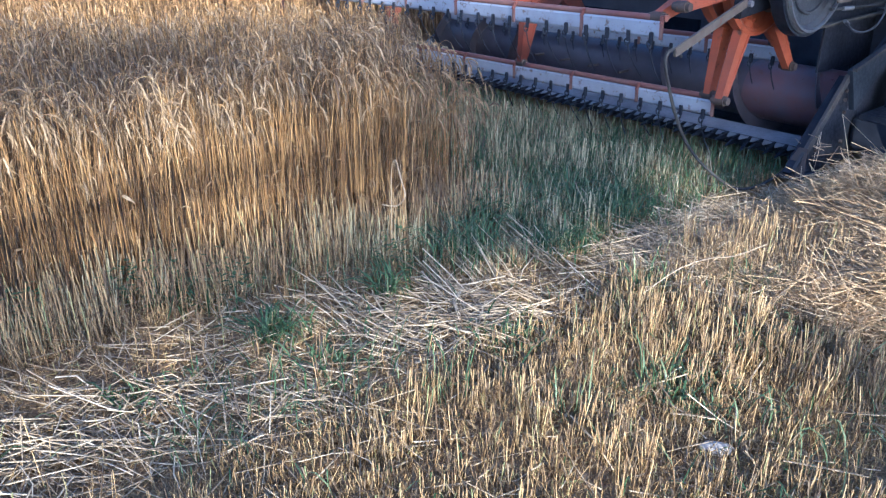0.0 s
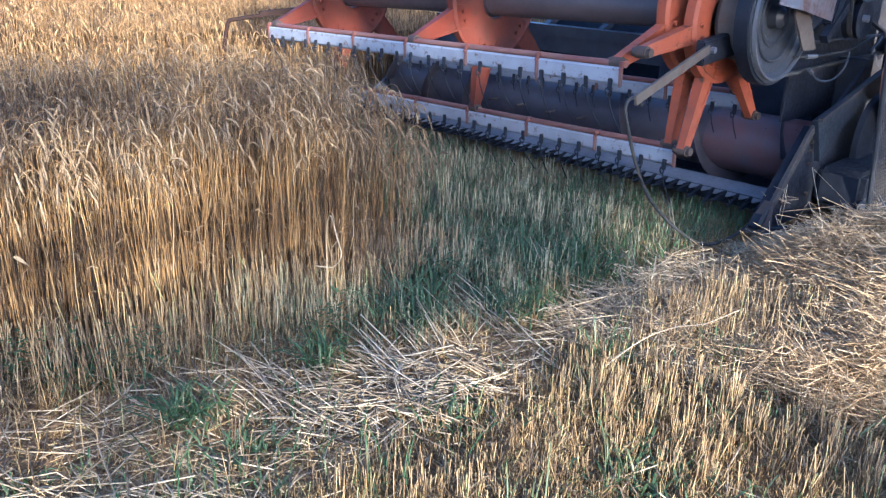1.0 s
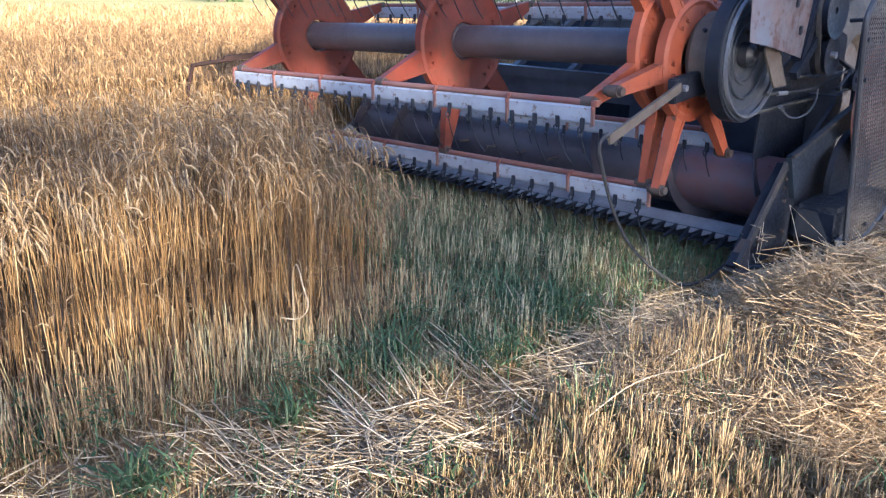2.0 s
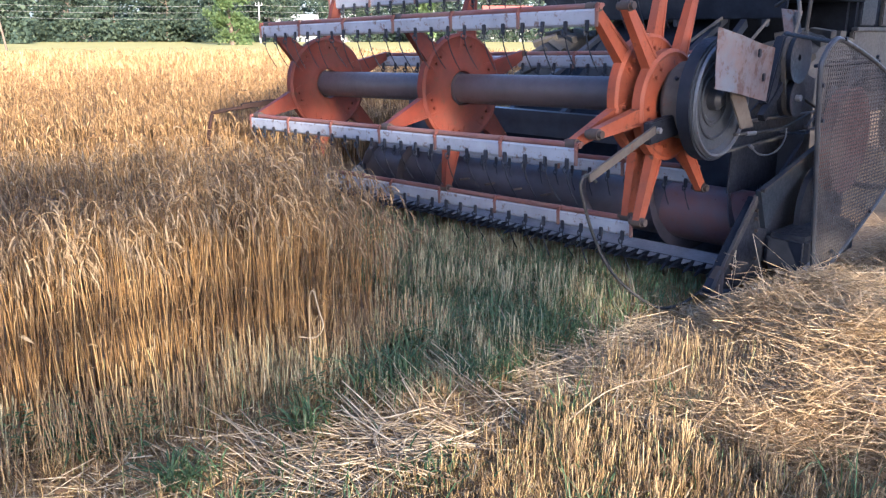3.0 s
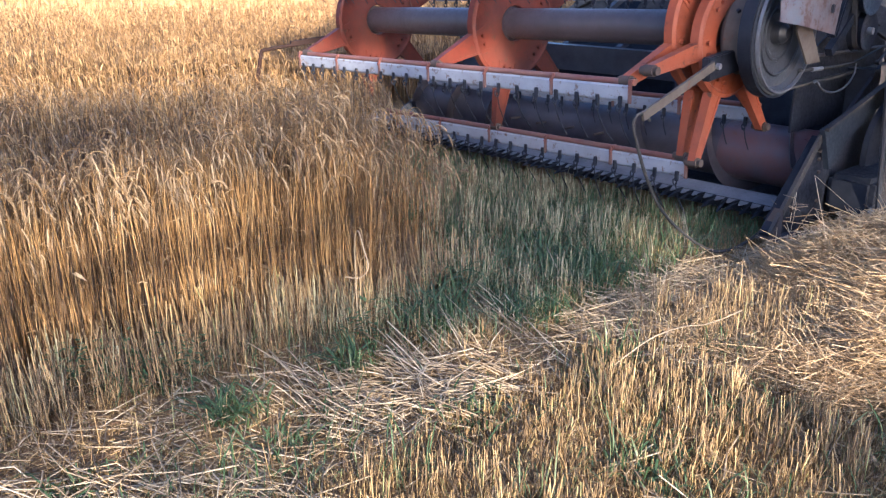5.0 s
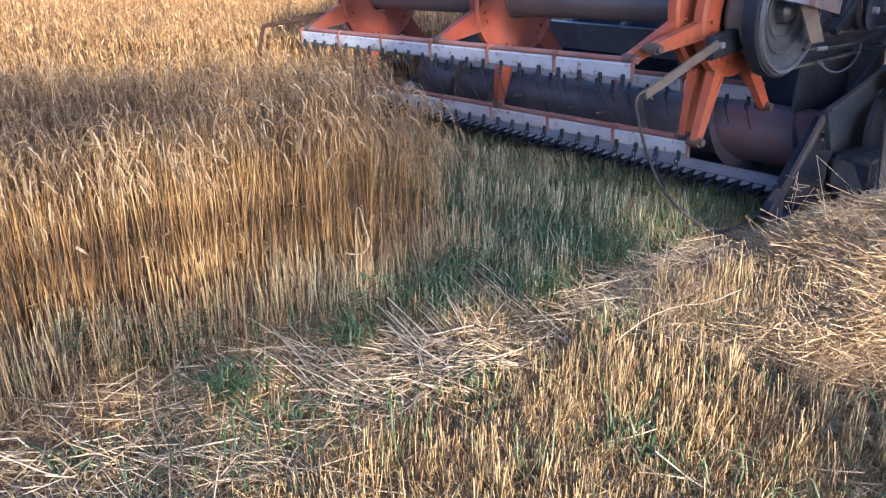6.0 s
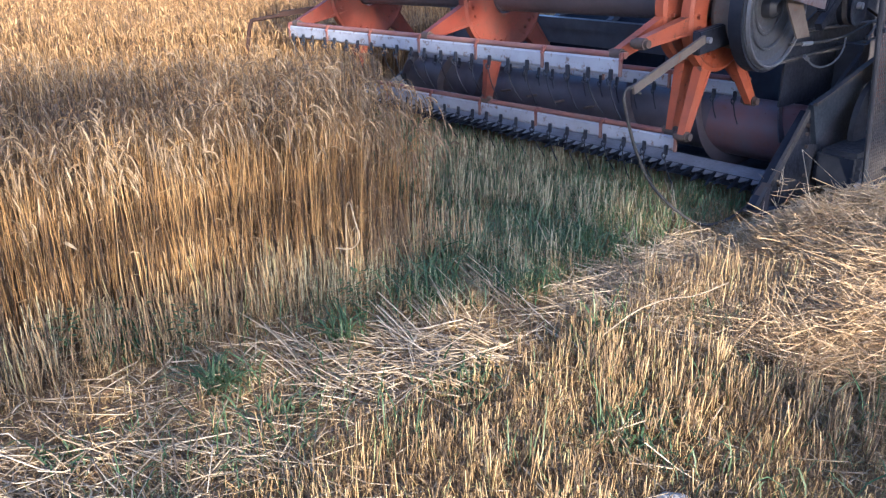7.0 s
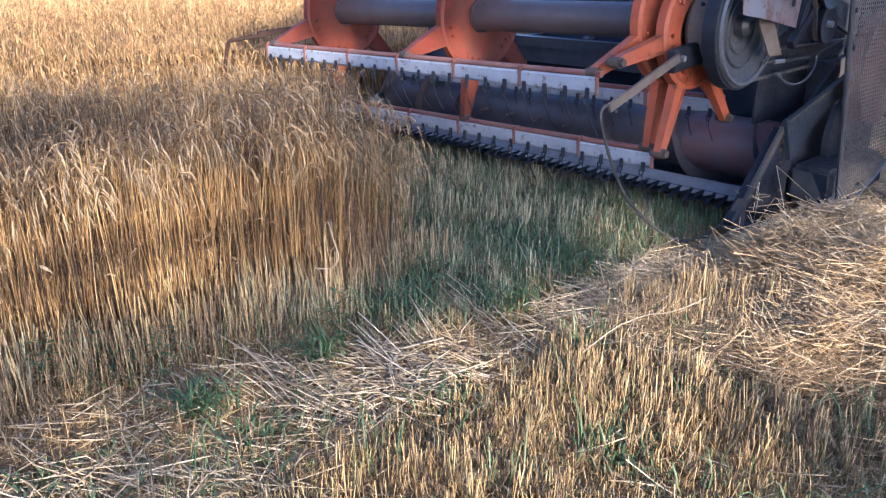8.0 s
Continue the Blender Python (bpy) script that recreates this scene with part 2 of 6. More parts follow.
# Mesh helpers -----------------------------------------------------------------


def link_mesh(name, bm, mat, parent=None, label="", smooth=True):
    me = bpy.data.meshes.new(name)
    bmesh.ops.recalc_face_normals(bm, faces=bm.faces)
    bm.to_mesh(me)
    bm.free()
    me.materials.append(mat)
    if smooth:
        me.polygons.foreach_set("use_smooth", [True] * len(me.polygons))
        me.set_sharp_from_angle(angle=radians(35))
    ob = new(name, me)
    if parent is not None:
        ob.parent = parent
    if label:
        ob["label"] = label
    return ob


def part(name, bm, mat, parent, label="", smooth=True):
    return link_mesh(name, bm, mat, parent, label, smooth)


def place(name, mesh, parent, m):
    ob = new(name, mesh)
    ob.parent = parent
    ob.matrix_basis = m
    return ob


def box(bm, centre, size, turn=None, bevel=0.0):
    m = Matrix.Translation(centre)
    if turn:
        m = m @ Euler([radians(v) for v in turn]).to_matrix().to_4x4()
    vs = bmesh.ops.create_cube(bm, size=1.0, matrix=m @ Matrix.Diagonal((*size, 1)))["verts"]
    if bevel:
        es = list({e for v in vs for e in v.link_edges})
        bmesh.ops.bevel(bm, geom=es, offset=bevel, segments=2, affect="EDGES", clamp_overlap=True)


def between(bm, p, q, r0, r1=None, sides=12, caps=True):
    """A round bar from p to q."""
    p, q = Vector(p), Vector(q)
    z = (q - p).normalized()
    m = Matrix.Translation((p + q) / 2) @ z.to_track_quat("Z", "Y").to_matrix().to_4x4()
    bmesh.ops.create_cone(bm, cap_ends=caps, segments=sides, radius1=r0, radius2=r0 if r1 is None else r1, depth=(q - p).length, matrix=m)


def beam(bm, p, q, w, h, up=(0, 0, 1), w2=None, h2=None):
    """A rectangular bar from p to q, w wide and h high, tapering to w2, h2."""
    p, q = Vector(p), Vector(q)
    z = (q - p).normalized()
    x = z.cross(Vector(up)).normalized()
    y = x.cross(z)
    vs = []
    for c, ww, hh in ((p, w, h), (q, w2 or w, h2 or h)):
        for sx, sy in ((-1, -1), (1, -1), (1, 1), (-1, 1)):
            vs.append(bm.verts.new(c + x * sx * ww / 2 + y * sy * hh / 2))
    for f in ((0, 1, 2, 3), (7, 6, 5, 4), (0, 4, 5, 1), (1, 5, 6, 2), (2, 6, 7, 3), (3, 7, 4, 0)):
        bm.faces.new([vs[i] for i in f])


def pipe(bm, pts, r, sides=8):
    """A bent round bar through pts."""
    pts = [Vector(p) for p in pts]
    rings = []
    ref = Vector((0.3, 0.2, 1.0)).normalized()
    for i, p in enumerate(pts):
        t = (pts[min(i + 1, len(pts) - 1)] - pts[max(i - 1, 0)]).normalized()
        if abs(t.dot(ref)) > 0.95:
            ref = Vector((1, 0.1, 0)).normalized()
        u = t.cross(ref).normalized()
        v = t.cross(u)
        rr = r[i] if isinstance(r, (list, tuple)) else r
        rings.append([bm.verts.new(p + (u * math.cos(a) + v * math.sin(a)) * rr) for a in (2 * math.pi * k / sides for k in range(sides))])
    for a, b in zip(rings, rings[1:]):
        for k in range(sides):
            bm.faces.new((a[k], a[(k + 1) % sides], b[(k + 1) % sides], b[k]))
    bm.faces.new(rings[0][::-1])
    bm.faces.new(rings[-1])


def smooth_line(pts, steps=6):
    """Catmull-Rom through pts."""
    pts = [Vector(p) for p in pts]
    out = []
    for i in range(len(pts) - 1):
        p0, p1, p2, p3 = pts[max(i - 1, 0)], pts[i], pts[i + 1], pts[min(i + 2, len(pts) - 1)]
        for k in range(steps):
            t = k / steps
            out.append(0.5 * ((2 * p1) + (p2 - p0) * t + (2 * p0 - 5 * p1 + 4 * p2 - p3) * t * t + (3 * p1 - p0 - 3 * p2 + p3) * t ** 3))
    return out + [pts[-1]]


def sheet(bm, outline, along, thick):
    """A plate: the outline (3D points in one plane), thickened along a direction."""
    off = Vector(along).normalized() * thick
    a = [bm.verts.new(Vector(p)) for p in outline]
    b = [bm.verts.new(Vector(p) + off) for p in outline]
    bm.faces.new(a[::-1])
    bm.faces.new(b)
    n = len(a)
    for i in range(n):
        bm.faces.new((a[i], a[(i + 1) % n], b[(i + 1) % n], b[i]))


def lathe(bm, axis_at, profile, sides=32, start=0.0, closed=False):
    """Turn (s, r) pairs about an axis parallel to s through axis_at = (d, z)."""
    d0, z0 = axis_at
    rings = [[bm.verts.new((s, d0 + r * math.cos(a), z0 + r * math.sin(a))) for a in (2 * math.pi * k / sides for k in range(sides))] for s, r in profile]
    pairs = list(zip(rings, rings[1:])) + ([(rings[-1], rings[0])] if closed else [])
    for a, b in pairs:
        for k in range(sides):
            bm.faces.new((a[k], a[(k + 1) % sides], b[(k + 1) % sides], b[k]))
    if not closed:
        bm.faces.new(rings[0][::-1])
        bm.faces.new(rings[-1])


class Soup:
    """Many thin stalks and blades, collected into one mesh."""

    def __init__(self):
        self.v, self.f, self.m, self.n = [], [], [], 0

    def add(self, verts, quads, mat):
        self.v.append(verts.reshape(-1, 3))
        self.f.append(quads.reshape(-1, 4) + self.n)
        self.m.append(np.full(len(quads.reshape(-1, 4)), mat, np.int32))
        self.n += len(self.v[-1])

    def tubes(self, pts, rad, sides, mat):
        """pts: (N, P, 3); rad: (N, P)."""
        n, p = pts.shape[:2]
        if n == 0:
            return
        t = np.gradient(pts, axis=1)
        t /= np.linalg.norm(t, axis=2, keepdims=True) + 1e-9
        ref = np.random.normal(size=(n, 1, 3))
        u = np.cross(t, np.broadcast_to(ref, t.shape))
        u /= np.linalg.norm(u, axis=2, keepdims=True) + 1e-9
        w = np.cross(t, u)
        ang = np.arange(sides) * 2 * np.pi / sides
        ring = pts[:, :, None] + rad[:, :, None, None] * (u[:, :, None] * np.cos(ang)[:, None] + w[:, :, None] * np.sin(ang)[:, None])
        k = np.arange(sides)
        base = (np.arange(n) * p * sides)[:, None, None] + (np.arange(p - 1) * sides)[None, :, None]
        q = np.stack([base + k, base + (k + 1) % sides, base + sides + (k + 1) % sides, base + sides + k], -1)
        if sides == 4:
            cap = (np.arange(n) * p * sides)[:, None] + (p - 1) * sides + np.arange(4)
            q = np.concatenate([q.reshape(-1, 4), cap])
        self.add(ring, q, mat)

    def blades(self, pts, side, width, mat):
        """Flat blades: pts (N, P, 3), side (N, 3), width (N, P)."""
        n, p = pts.shape[:2]
        if n == 0:
            return
        off = side[:, None] * width[:, :, None] / 2
        v = np.stack([pts - off, pts + off], 2)
        base = (np.arange(n) * p * 2)[:, None] + (np.arange(p - 1) * 2)[None]
        q = np.stack([base, base + 1, base + 3, base + 2], -1)
        self.add(v, q, mat)

    def finish(self, name, mats, label, category, smooth=True):
        v, f, m = np.concatenate(self.v), np.concatenate(self.f), np.concatenate(self.m)
        me = bpy.data.meshes.new(name)
        me.vertices.add(len(v))
        me.vertices.foreach_set("co", v.astype(np.float32).ravel())
        me.loops.add(f.size)
        me.loops.foreach_set("vertex_index", f.astype(np.int32).ravel())
        me.polygons.add(len(f))
        me.polygons.foreach_set("loop_start", np.arange(0, f.size, 4, dtype=np.int32))
        me.polygons.foreach_set("material_index", m)
        me.polygons.foreach_set("use_smooth", np.full(len(f), smooth))
        for mat in mats:
            me.materials.append(mat)
        me.update(calc_edges=True)
        me.validate()
        return tagged(new(name, me), label, category, kind="stuff")


# The plan ---------------------------------------------------------------------
# The header's own axes: s along its width away from the camera, d ahead of the cutter bar, z up.
ORIGIN = Vector((1.533, 4.579, 0))
TURN = radians(46.955)
ALONG = Vector((-math.sin(TURN), math.cos(TURN), 0))
AHEAD = Vector((-math.cos(TURN), -math.sin(TURN), 0))
HEADER = Matrix(((ALONG.x, AHEAD.x, 0, ORIGIN.x), (ALONG.y, AHEAD.y, 0, ORIGIN.y), (0, 0, 1, 0), (0, 0, 0, 1)))


def to_sd(xy):
    """Plan coordinates of the header from world x, y (arrays)."""
    rel = xy - np.array(ORIGIN.xy)
    return rel @ np.array(ALONG.xy), rel @ np.array(AHEAD.xy)


def from_sd(s, d):
    return np.stack([ORIGIN.x + ALONG.x * s + AHEAD.x * d, ORIGIN.y + ALONG.y * s + AHEAD.y * d], -1)


def smoothstep(a, b, x):
    t = np.clip((x - a) / (b - a), 0, 1)
    return t * t * (3 - 2 * t)


def lumps(x, y, scale, seed):
    """Cheap smooth noise on arrays, about -1 to 1."""
    rng = np.random.RandomState(seed)
    out = np.zeros_like(x)
    for k in range(6):
        a, ph, fr = rng.uniform(0, 2 * np.pi), rng.uniform(0, 2 * np.pi), scale * (1 + 0.55 * k)
        out += np.sin(fr * (x * np.cos(a) + y * np.sin(a)) + ph) / (1 + 0.4 * k)
    return out / 2.6


def inside(xy, poly):
    x, y = xy[:, 0], xy[:, 1]
    hit = np.zeros(len(xy), bool)
    for (x0, y0), (x1, y1) in zip(poly, poly[1:] + poly[:1]):
        c = (y0 > y) != (y1 > y)
        hit ^= c & (x < (x1 - x0) * (y - y0) / (y1 - y0 + 1e-12) + x0)
    return hit


def pile_height(x, y):
    """The swath of straw beside the header."""
    s, d = to_sd(np.stack([x, y], -1))
    edge = -0.14 - 0.38 * smoothstep(0.75, 1.3, d) - 0.36 * smoothstep(0.55, 0.0, d)
    h = smoothstep(edge, edge - 0.57, s) * smoothstep(-2.3, -1.5, s) * smoothstep(1.82, 1.50, d + 0.16 * np.sin(3 * s)) * smoothstep(-6.0, -4.0, d)
    h = h * (1 - 0.42 * smoothstep(0.7, 1.7, d))
    return (0.29 - 0.05 * smoothstep(0.7, 0.0, d) * smoothstep(-0.9, -0.5, s)) * h * (1 + 0.30 * lumps(x, y, 3.5, 3) + 0.20 * lumps(x, y, 11.0, 13))


def ground_height(x, y):
    near = np.exp(-(x ** 2 + (y - 3) ** 2) / 80.0)
    return near * (0.018 * lumps(x, y, 4.0, 1) + 0.012 * lumps(x, y, 11.0, 2)) - 0.0


FIELD = [(-0.28, 4.05), (-0.62, 3.62), (-1.0, 3.28), (-2.0, 2.33), (-5.0, -0.5), (-60, -0.5), (-140, 135), (150, 135), (120, 110), (10.2, 19.2), (-1.25, 7.45), (-1.15, 6.2), (-0.85, 4.95), (-0.50, 4.30)]

# Ground -----------------------------------------------------------------------


def build_ground():
    """One sheet: fine near the camera, coarse to the horizon."""
    step = np.concatenate([np.linspace(-3, 3, 121), 3 + 0.05 * 1.16 ** np.arange(1, 68)])
    xs = np.concatenate([-(3 + 0.05 * 1.16 ** np.arange(1, 68))[::-1], step])
    ys = xs + 3.0
    gx, gy = np.meshgrid(xs, ys, indexing="ij")
    gz = ground_height(gx, gy)
    n, m = gx.shape
    v = np.stack([gx, gy, gz], -1).reshape(-1, 3)
    i = (np.arange(n - 1)[:, None] * m + np.arange(m - 1)[None]).ravel()
    f = np.stack([i, i + m, i + m + 1, i + 1], -1)
    me = bpy.data.meshes.new("ground")
    me.from_pydata(v.tolist(), [], f.tolist())
    me.polygons.foreach_set("use_smooth", [True] * len(me.polygons))
    me.materials.append(SOIL)
    tagged(new("ground", me), "brown field soil under stubble and straw", "ground", kind="structure")


build_ground()


def build_canopy():
    """The far part of the wheat field, where single stalks no longer show: a rough sheet at ear height."""
    ang = np.radians(np.linspace(-44, 84, 200))
    rad = 9.0 * (33 / 9.0) ** np.linspace(0, 1, 100)
    ga, gr = np.meshgrid(ang, rad, indexing="ij")
    x, y = -np.sin(ga) * gr, np.cos(ga) * gr
    rng = np.random.RandomState(4)
    z = 0.60 + 0.05 * lumps(x, y, 0.8, 5) + rng.uniform(-0.05, 0.05, x.shape)
    n, m = x.shape
    ok = inside(np.stack([x.ravel(), y.ravel()], -1), FIELD).reshape(n, m)
    z = np.where(ok, z, 0.0)
    i = (np.arange(n - 1)[:, None] * m + np.arange(m - 1)[None])
    keep = ok[:-1, :-1] & ok[1:, :-1] & ok[1:, 1:] & ok[:-1, 1:]
    i = i[keep]
    f = np.stack([i, i + m, i + m + 1, i + 1], -1)
    me = bpy.data.meshes.new("wheat_field")
    me.from_pydata(np.stack([x, y, z], -1).reshape(-1, 3).tolist(), [], f.tolist())
    me.materials.append(FAR_WHEAT)
    tagged(new("wheat_field", me), "ripe golden wheat field stretching to the trees", "wheat field", kind="stuff")


build_canopy()



def build_meadow():
    """A pale mown strip between the wheat and the trees."""
    ang = np.radians(np.linspace(-44, 60, 90))
    rad = np.linspace(32.5, 118, 26)
    ga, gr = np.meshgrid(ang, rad, indexing="ij")
    x, y = -np.sin(ga) * gr, np.cos(ga) * gr
    z = 0.50 - 0.42 * smoothstep(33, 112, gr) + 0.03 * lumps(x, y, 0.3, 15) - 0.4 * (gr > 117)
    n, m = x.shape
    i = (np.arange(n - 1)[:, None] * m + np.arange(m - 1)[None]).ravel()
    me = bpy.data.meshes.new("meadow")
    me.from_pydata(np.stack([x, y, z], -1).reshape(-1, 3).tolist(), [], np.stack([i, i + m, i + m + 1, i + 1], -1).tolist())
    me.polygons.foreach_set("use_smooth", [True] * len(me.polygons))
    me.materials.append(MEADOW)
    tagged(new("meadow", me), "pale yellow-green mown strip before the trees", "meadow", kind="structure")


build_meadow()

# Standing wheat ---------------------------------------------------------------


def crop_height(x, y):
    h = 0.79 + 0.045 * lumps(x, y, 2.6, 7) + 0.03 * lumps(x, y, 7.0, 8)
    h = h - 0.24 * smoothstep(-0.95, -0.30, x) * smoothstep(6.0, 4.2, y)
    return h - 0.10 * smoothstep(4.2, 5.6, y) * smoothstep(-4.0, -2.6, x) * smoothstep(9.0, 7.5, y)


def scatter(n, x0, x1, y0, y1, rng):
    return np.stack([rng.uniform(x0, x1, n), rng.uniform(y0, y1, n)], -1)


def stalks(soup, xy, rng, fine, far=False):
    """Wheat plants at xy: a stem whose neck arches over, a bearded ear, curled dry leaves; fine: with awns and rounder parts; far: the upper part alone."""
    n = len(xy)
    x, y = xy[:, 0], xy[:, 1]
    h = crop_height(x, y) * rng.normal(0.98, 0.10, n).clip(0.66, 1.16)
    g = ground_height(x, y)
    lean = rng.normal(0, 0.065, (n, 2)) + np.stack([0.04 * lumps(x, y, 1.5, 11), 0.04 * lumps(x, y, 1.5, 12)], -1)
    turn = rng.normal(-0.3, 1.5, n)
    head = np.stack([np.cos(turn), np.sin(turn)], -1)
    neck = rng.uniform(0.09, 0.17, n)
    ear_len = rng.uniform(0.055, 0.085, n)
    end = np.where(rng.uniform(size=n) < 0.12, rng.uniform(0.3, 1.2, n), rng.normal(2.45, 0.40, n).clip(1.3, 3.0))
    # angles from the vertical along the neck and then along the ear
    un = np.array([0.17, 0.33, 0.5, 0.67, 0.83, 1.0]) if fine else np.array([0.5, 1.0]) if far else np.array([0.33, 0.67, 1.0])
    ue = np.linspace(0.14, 1.0, 8) if fine else np.array([0.5, 1.0]) if far else np.array([0.3, 0.65, 1.0])
    th = np.concatenate([0.05 + (end - 0.05)[:, None] * un ** 1.25, np.minimum(end[:, None] + 0.75 * ue * (3.1 - end)[:, None], 3.1)], 1)
    step = np.concatenate([np.repeat(neck[:, None] / len(un), len(un), 1), np.repeat(ear_len[:, None] / len(ue), len(ue), 1)], 1)
    out = np.cumsum(np.sin(th) * step, 1)
    rise = np.cumsum(np.cos(th) * step, 1)
    foot = h - np.maximum(rise.max(1), 0.0)
    lower = []
    heights = (0.4, 1.0) if far else (0.0, 0.33, 0.68, 1.0)
    for f in heights:
        lower.append(np.concatenate([xy + lean * (foot * f * (0.7 + 0.3 * f))[:, None], (g - 0.02 * (f == 0) + foot * f)[:, None]], 1))
    top = lower[-1]
    for mid in lower[1:-1]:
        mid[:, :2] += rng.normal(0, 0.007, (n, 2))
    upper = top[:, None] + np.concatenate([head[:, None] * out[:, :, None], rise[:, :, None]], 2)
    k = len(un)
    stem = np.concatenate([np.stack(lower, 1), upper[:, :k]], 1)
    r = rng.uniform(0.0013, 0.0025, n)
    soup.tubes(stem, r[:, None] * np.concatenate([np.linspace(1.1, 0.75, len(heights)), np.linspace(0.7, 0.5, k)]) * (1.5 if far else 1.0), 3, 0)
    ear = np.concatenate([upper[:, k - 1:k], upper[:, k:]], 1)
    er = rng.uniform(0.0036, 0.0054, n)
    if fine:
        ear[:, 1:-1] += rng.normal(0, 0.0010, (n, ear.shape[1] - 2, 3))
        soup.tubes(ear, er[:, None] * np.array([0.3, 0.95, 0.6, 1.1, 0.62, 1.1, 0.6, 0.9, 0.15]), 4, 1)
    elif far:
        soup.tubes(ear, er[:, None] * np.array([0.6, 1.5, 0.3]), 3, 1)
        return
    else:
        soup.tubes(ear, er[:, None] * np.array([0.35, 1.1, 1.0, 0.15]), 3, 1)
    along = ear[:, -1] - ear[:, 1]
    along /= np.linalg.norm(along, axis=1, keepdims=True)
    for _ in range(13 if fine else 4):
        f = rng.uniform(0.0, 1.0, n)
        a = ear[:, 1] + (ear[:, -1] - ear[:, 1]) * f[:, None]
        dirn = along + 0.34 * rng.normal(size=(n, 3))
        dirn /= np.linalg.norm(dirn, axis=1, keepdims=True)
        b = a + dirn * rng.uniform(0.03, 0.065, n)[:, None]
        w = 0.0010 if fine else 0.0018
        soup.blades(np.stack([a, b], 1), np.cross(dirn, rng.normal(size=(n, 3))), np.stack([np.full(n, w), np.full(n, 0.0002)], 1), 1)
    # dry leaves: some hang and curl, some stick out
    for _ in range(3 if fine else 1):
        some = rng.uniform(size=n) < 0.6
        m = some.sum()
        f = rng.uniform(0.10, 0.85, m)
        p0 = stem[some, 0] + (stem[some, 3] - stem[some, 0]) * f[:, None]
        a = rng.uniform(0, 2 * np.pi, m)
        o = np.stack([np.cos(a), np.sin(a), np.zeros(m)], -1)
        up = np.array([0, 0, 1.0])
        ll = rng.uniform(0.04, 0.13, m)
        rise_l = rng.uniform(0.0, 1.0, m)
        p1 = p0 + o * (0.25 * ll)[:, None] + up * (0.3 * ll * rise_l)[:, None]
        p2 = p1 + o * (0.3 * ll)[:, None] - up * (0.1 * ll)[:, None]
        p3 = p2 + o * (0.05 * ll)[:, None] - up * (0.4 * ll)[:, None]
        side = np.stack([-np.sin(a), np.cos(a), rng.normal(0, 0.5, m)], -1)
        w = rng.uniform(0.002, 0.0052, m)
        soup.blades(np.stack([p0, p1, p2, p3], 1), side, w[:, None] * np.array([0.5, 1.0, 0.8, 0.2]), 2)


def build_wheat():
    rng = np.random.RandomState(21)
    xy = scatter(23000, -5.8, 0.0, -0.4, 7.6, rng)
    xy = xy[inside(xy + rng.normal(0, 0.05, xy.shape), FIELD)]
    dist = np.hypot(xy[:, 0], xy[:, 1])
    ang = np.degrees(np.arctan2(-xy[:, 0], xy[:, 1]))
    xy = xy[(dist < 6.2) & (ang < 70)]
    s, d = to_sd(xy)
    front = s < 1.45
    fine, rest = xy[front], xy[~front]
    soup = Soup()
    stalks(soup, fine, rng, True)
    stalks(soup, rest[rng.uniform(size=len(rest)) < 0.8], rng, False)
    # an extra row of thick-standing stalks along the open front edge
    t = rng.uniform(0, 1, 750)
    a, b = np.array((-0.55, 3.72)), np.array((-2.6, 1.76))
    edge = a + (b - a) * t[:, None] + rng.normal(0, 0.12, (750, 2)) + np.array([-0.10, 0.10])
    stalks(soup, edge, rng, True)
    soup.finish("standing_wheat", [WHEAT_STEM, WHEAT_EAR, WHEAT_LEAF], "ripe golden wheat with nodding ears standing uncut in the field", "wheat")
    # middle distance
    soup = Soup()
    n = 26000
    r = 6.0 * (16.0 / 6.0) ** np.sqrt(rng.uniform(0, 1, n))
    an = np.radians(rng.uniform(-30, 42, n))
    xy = np.stack([-np.sin(an) * r, np.cos(an) * r], -1)
    xy = xy[inside(xy, FIELD)]
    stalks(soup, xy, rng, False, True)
    soup.finish("standing_wheat", [WHEAT_STEM, SUNLIT_FAR_EAR, WHEAT_LEAF], "ripe wheat in full sun beyond the harvester", "wheat")
    # far tufts that break up the canopy
    soup = Soup()
    n = 24000
    r = 12.0 * (32.5 / 12.0) ** rng.uniform(0, 1, n)
    an = np.radians(rng.uniform(-30, 42, n))
    xy = np.stack([-np.sin(an) * r, np.cos(an) * r], -1)
    keep = inside(xy, FIELD)
    xy, r = xy[keep], r[keep]
    m = len(xy)
    h = rng.uniform(0.68, 0.92, m)
    p0 = np.concatenate([xy, np.full((m, 1), 0.35)], 1)
    p1 = np.concatenate([xy + rng.normal(0, 0.05, (m, 2)), h[:, None] - 0.08], 1)
    p2 = np.concatenate([p1[:, :2] + rng.normal(0, 0.07, (m, 2)), h[:, None]], 1)
    a = rng.uniform(0, np.pi, m)
    side = np.stack([np.cos(a), np.sin(a) * 0.3, np.zeros(m)], -1)
    w = 0.008 + 0.0011 * r
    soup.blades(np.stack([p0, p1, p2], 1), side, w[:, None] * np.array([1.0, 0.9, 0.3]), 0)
    soup.finish("wheat_tuft", [SUNLIT_FAR_EAR], "distant tufts of ripe wheat in sunlight", "wheat", smooth=False)


build_wheat()

# Stubble, straw and weeds ------------------------------------------------------


def track_edge(d):
    """How far the flattened track reaches towards the crop, along d."""
    return 0.10 + 0.22 * smoothstep(1.9, 2.6, d) + 0.33 * smoothstep(2.5, 3.5, d)


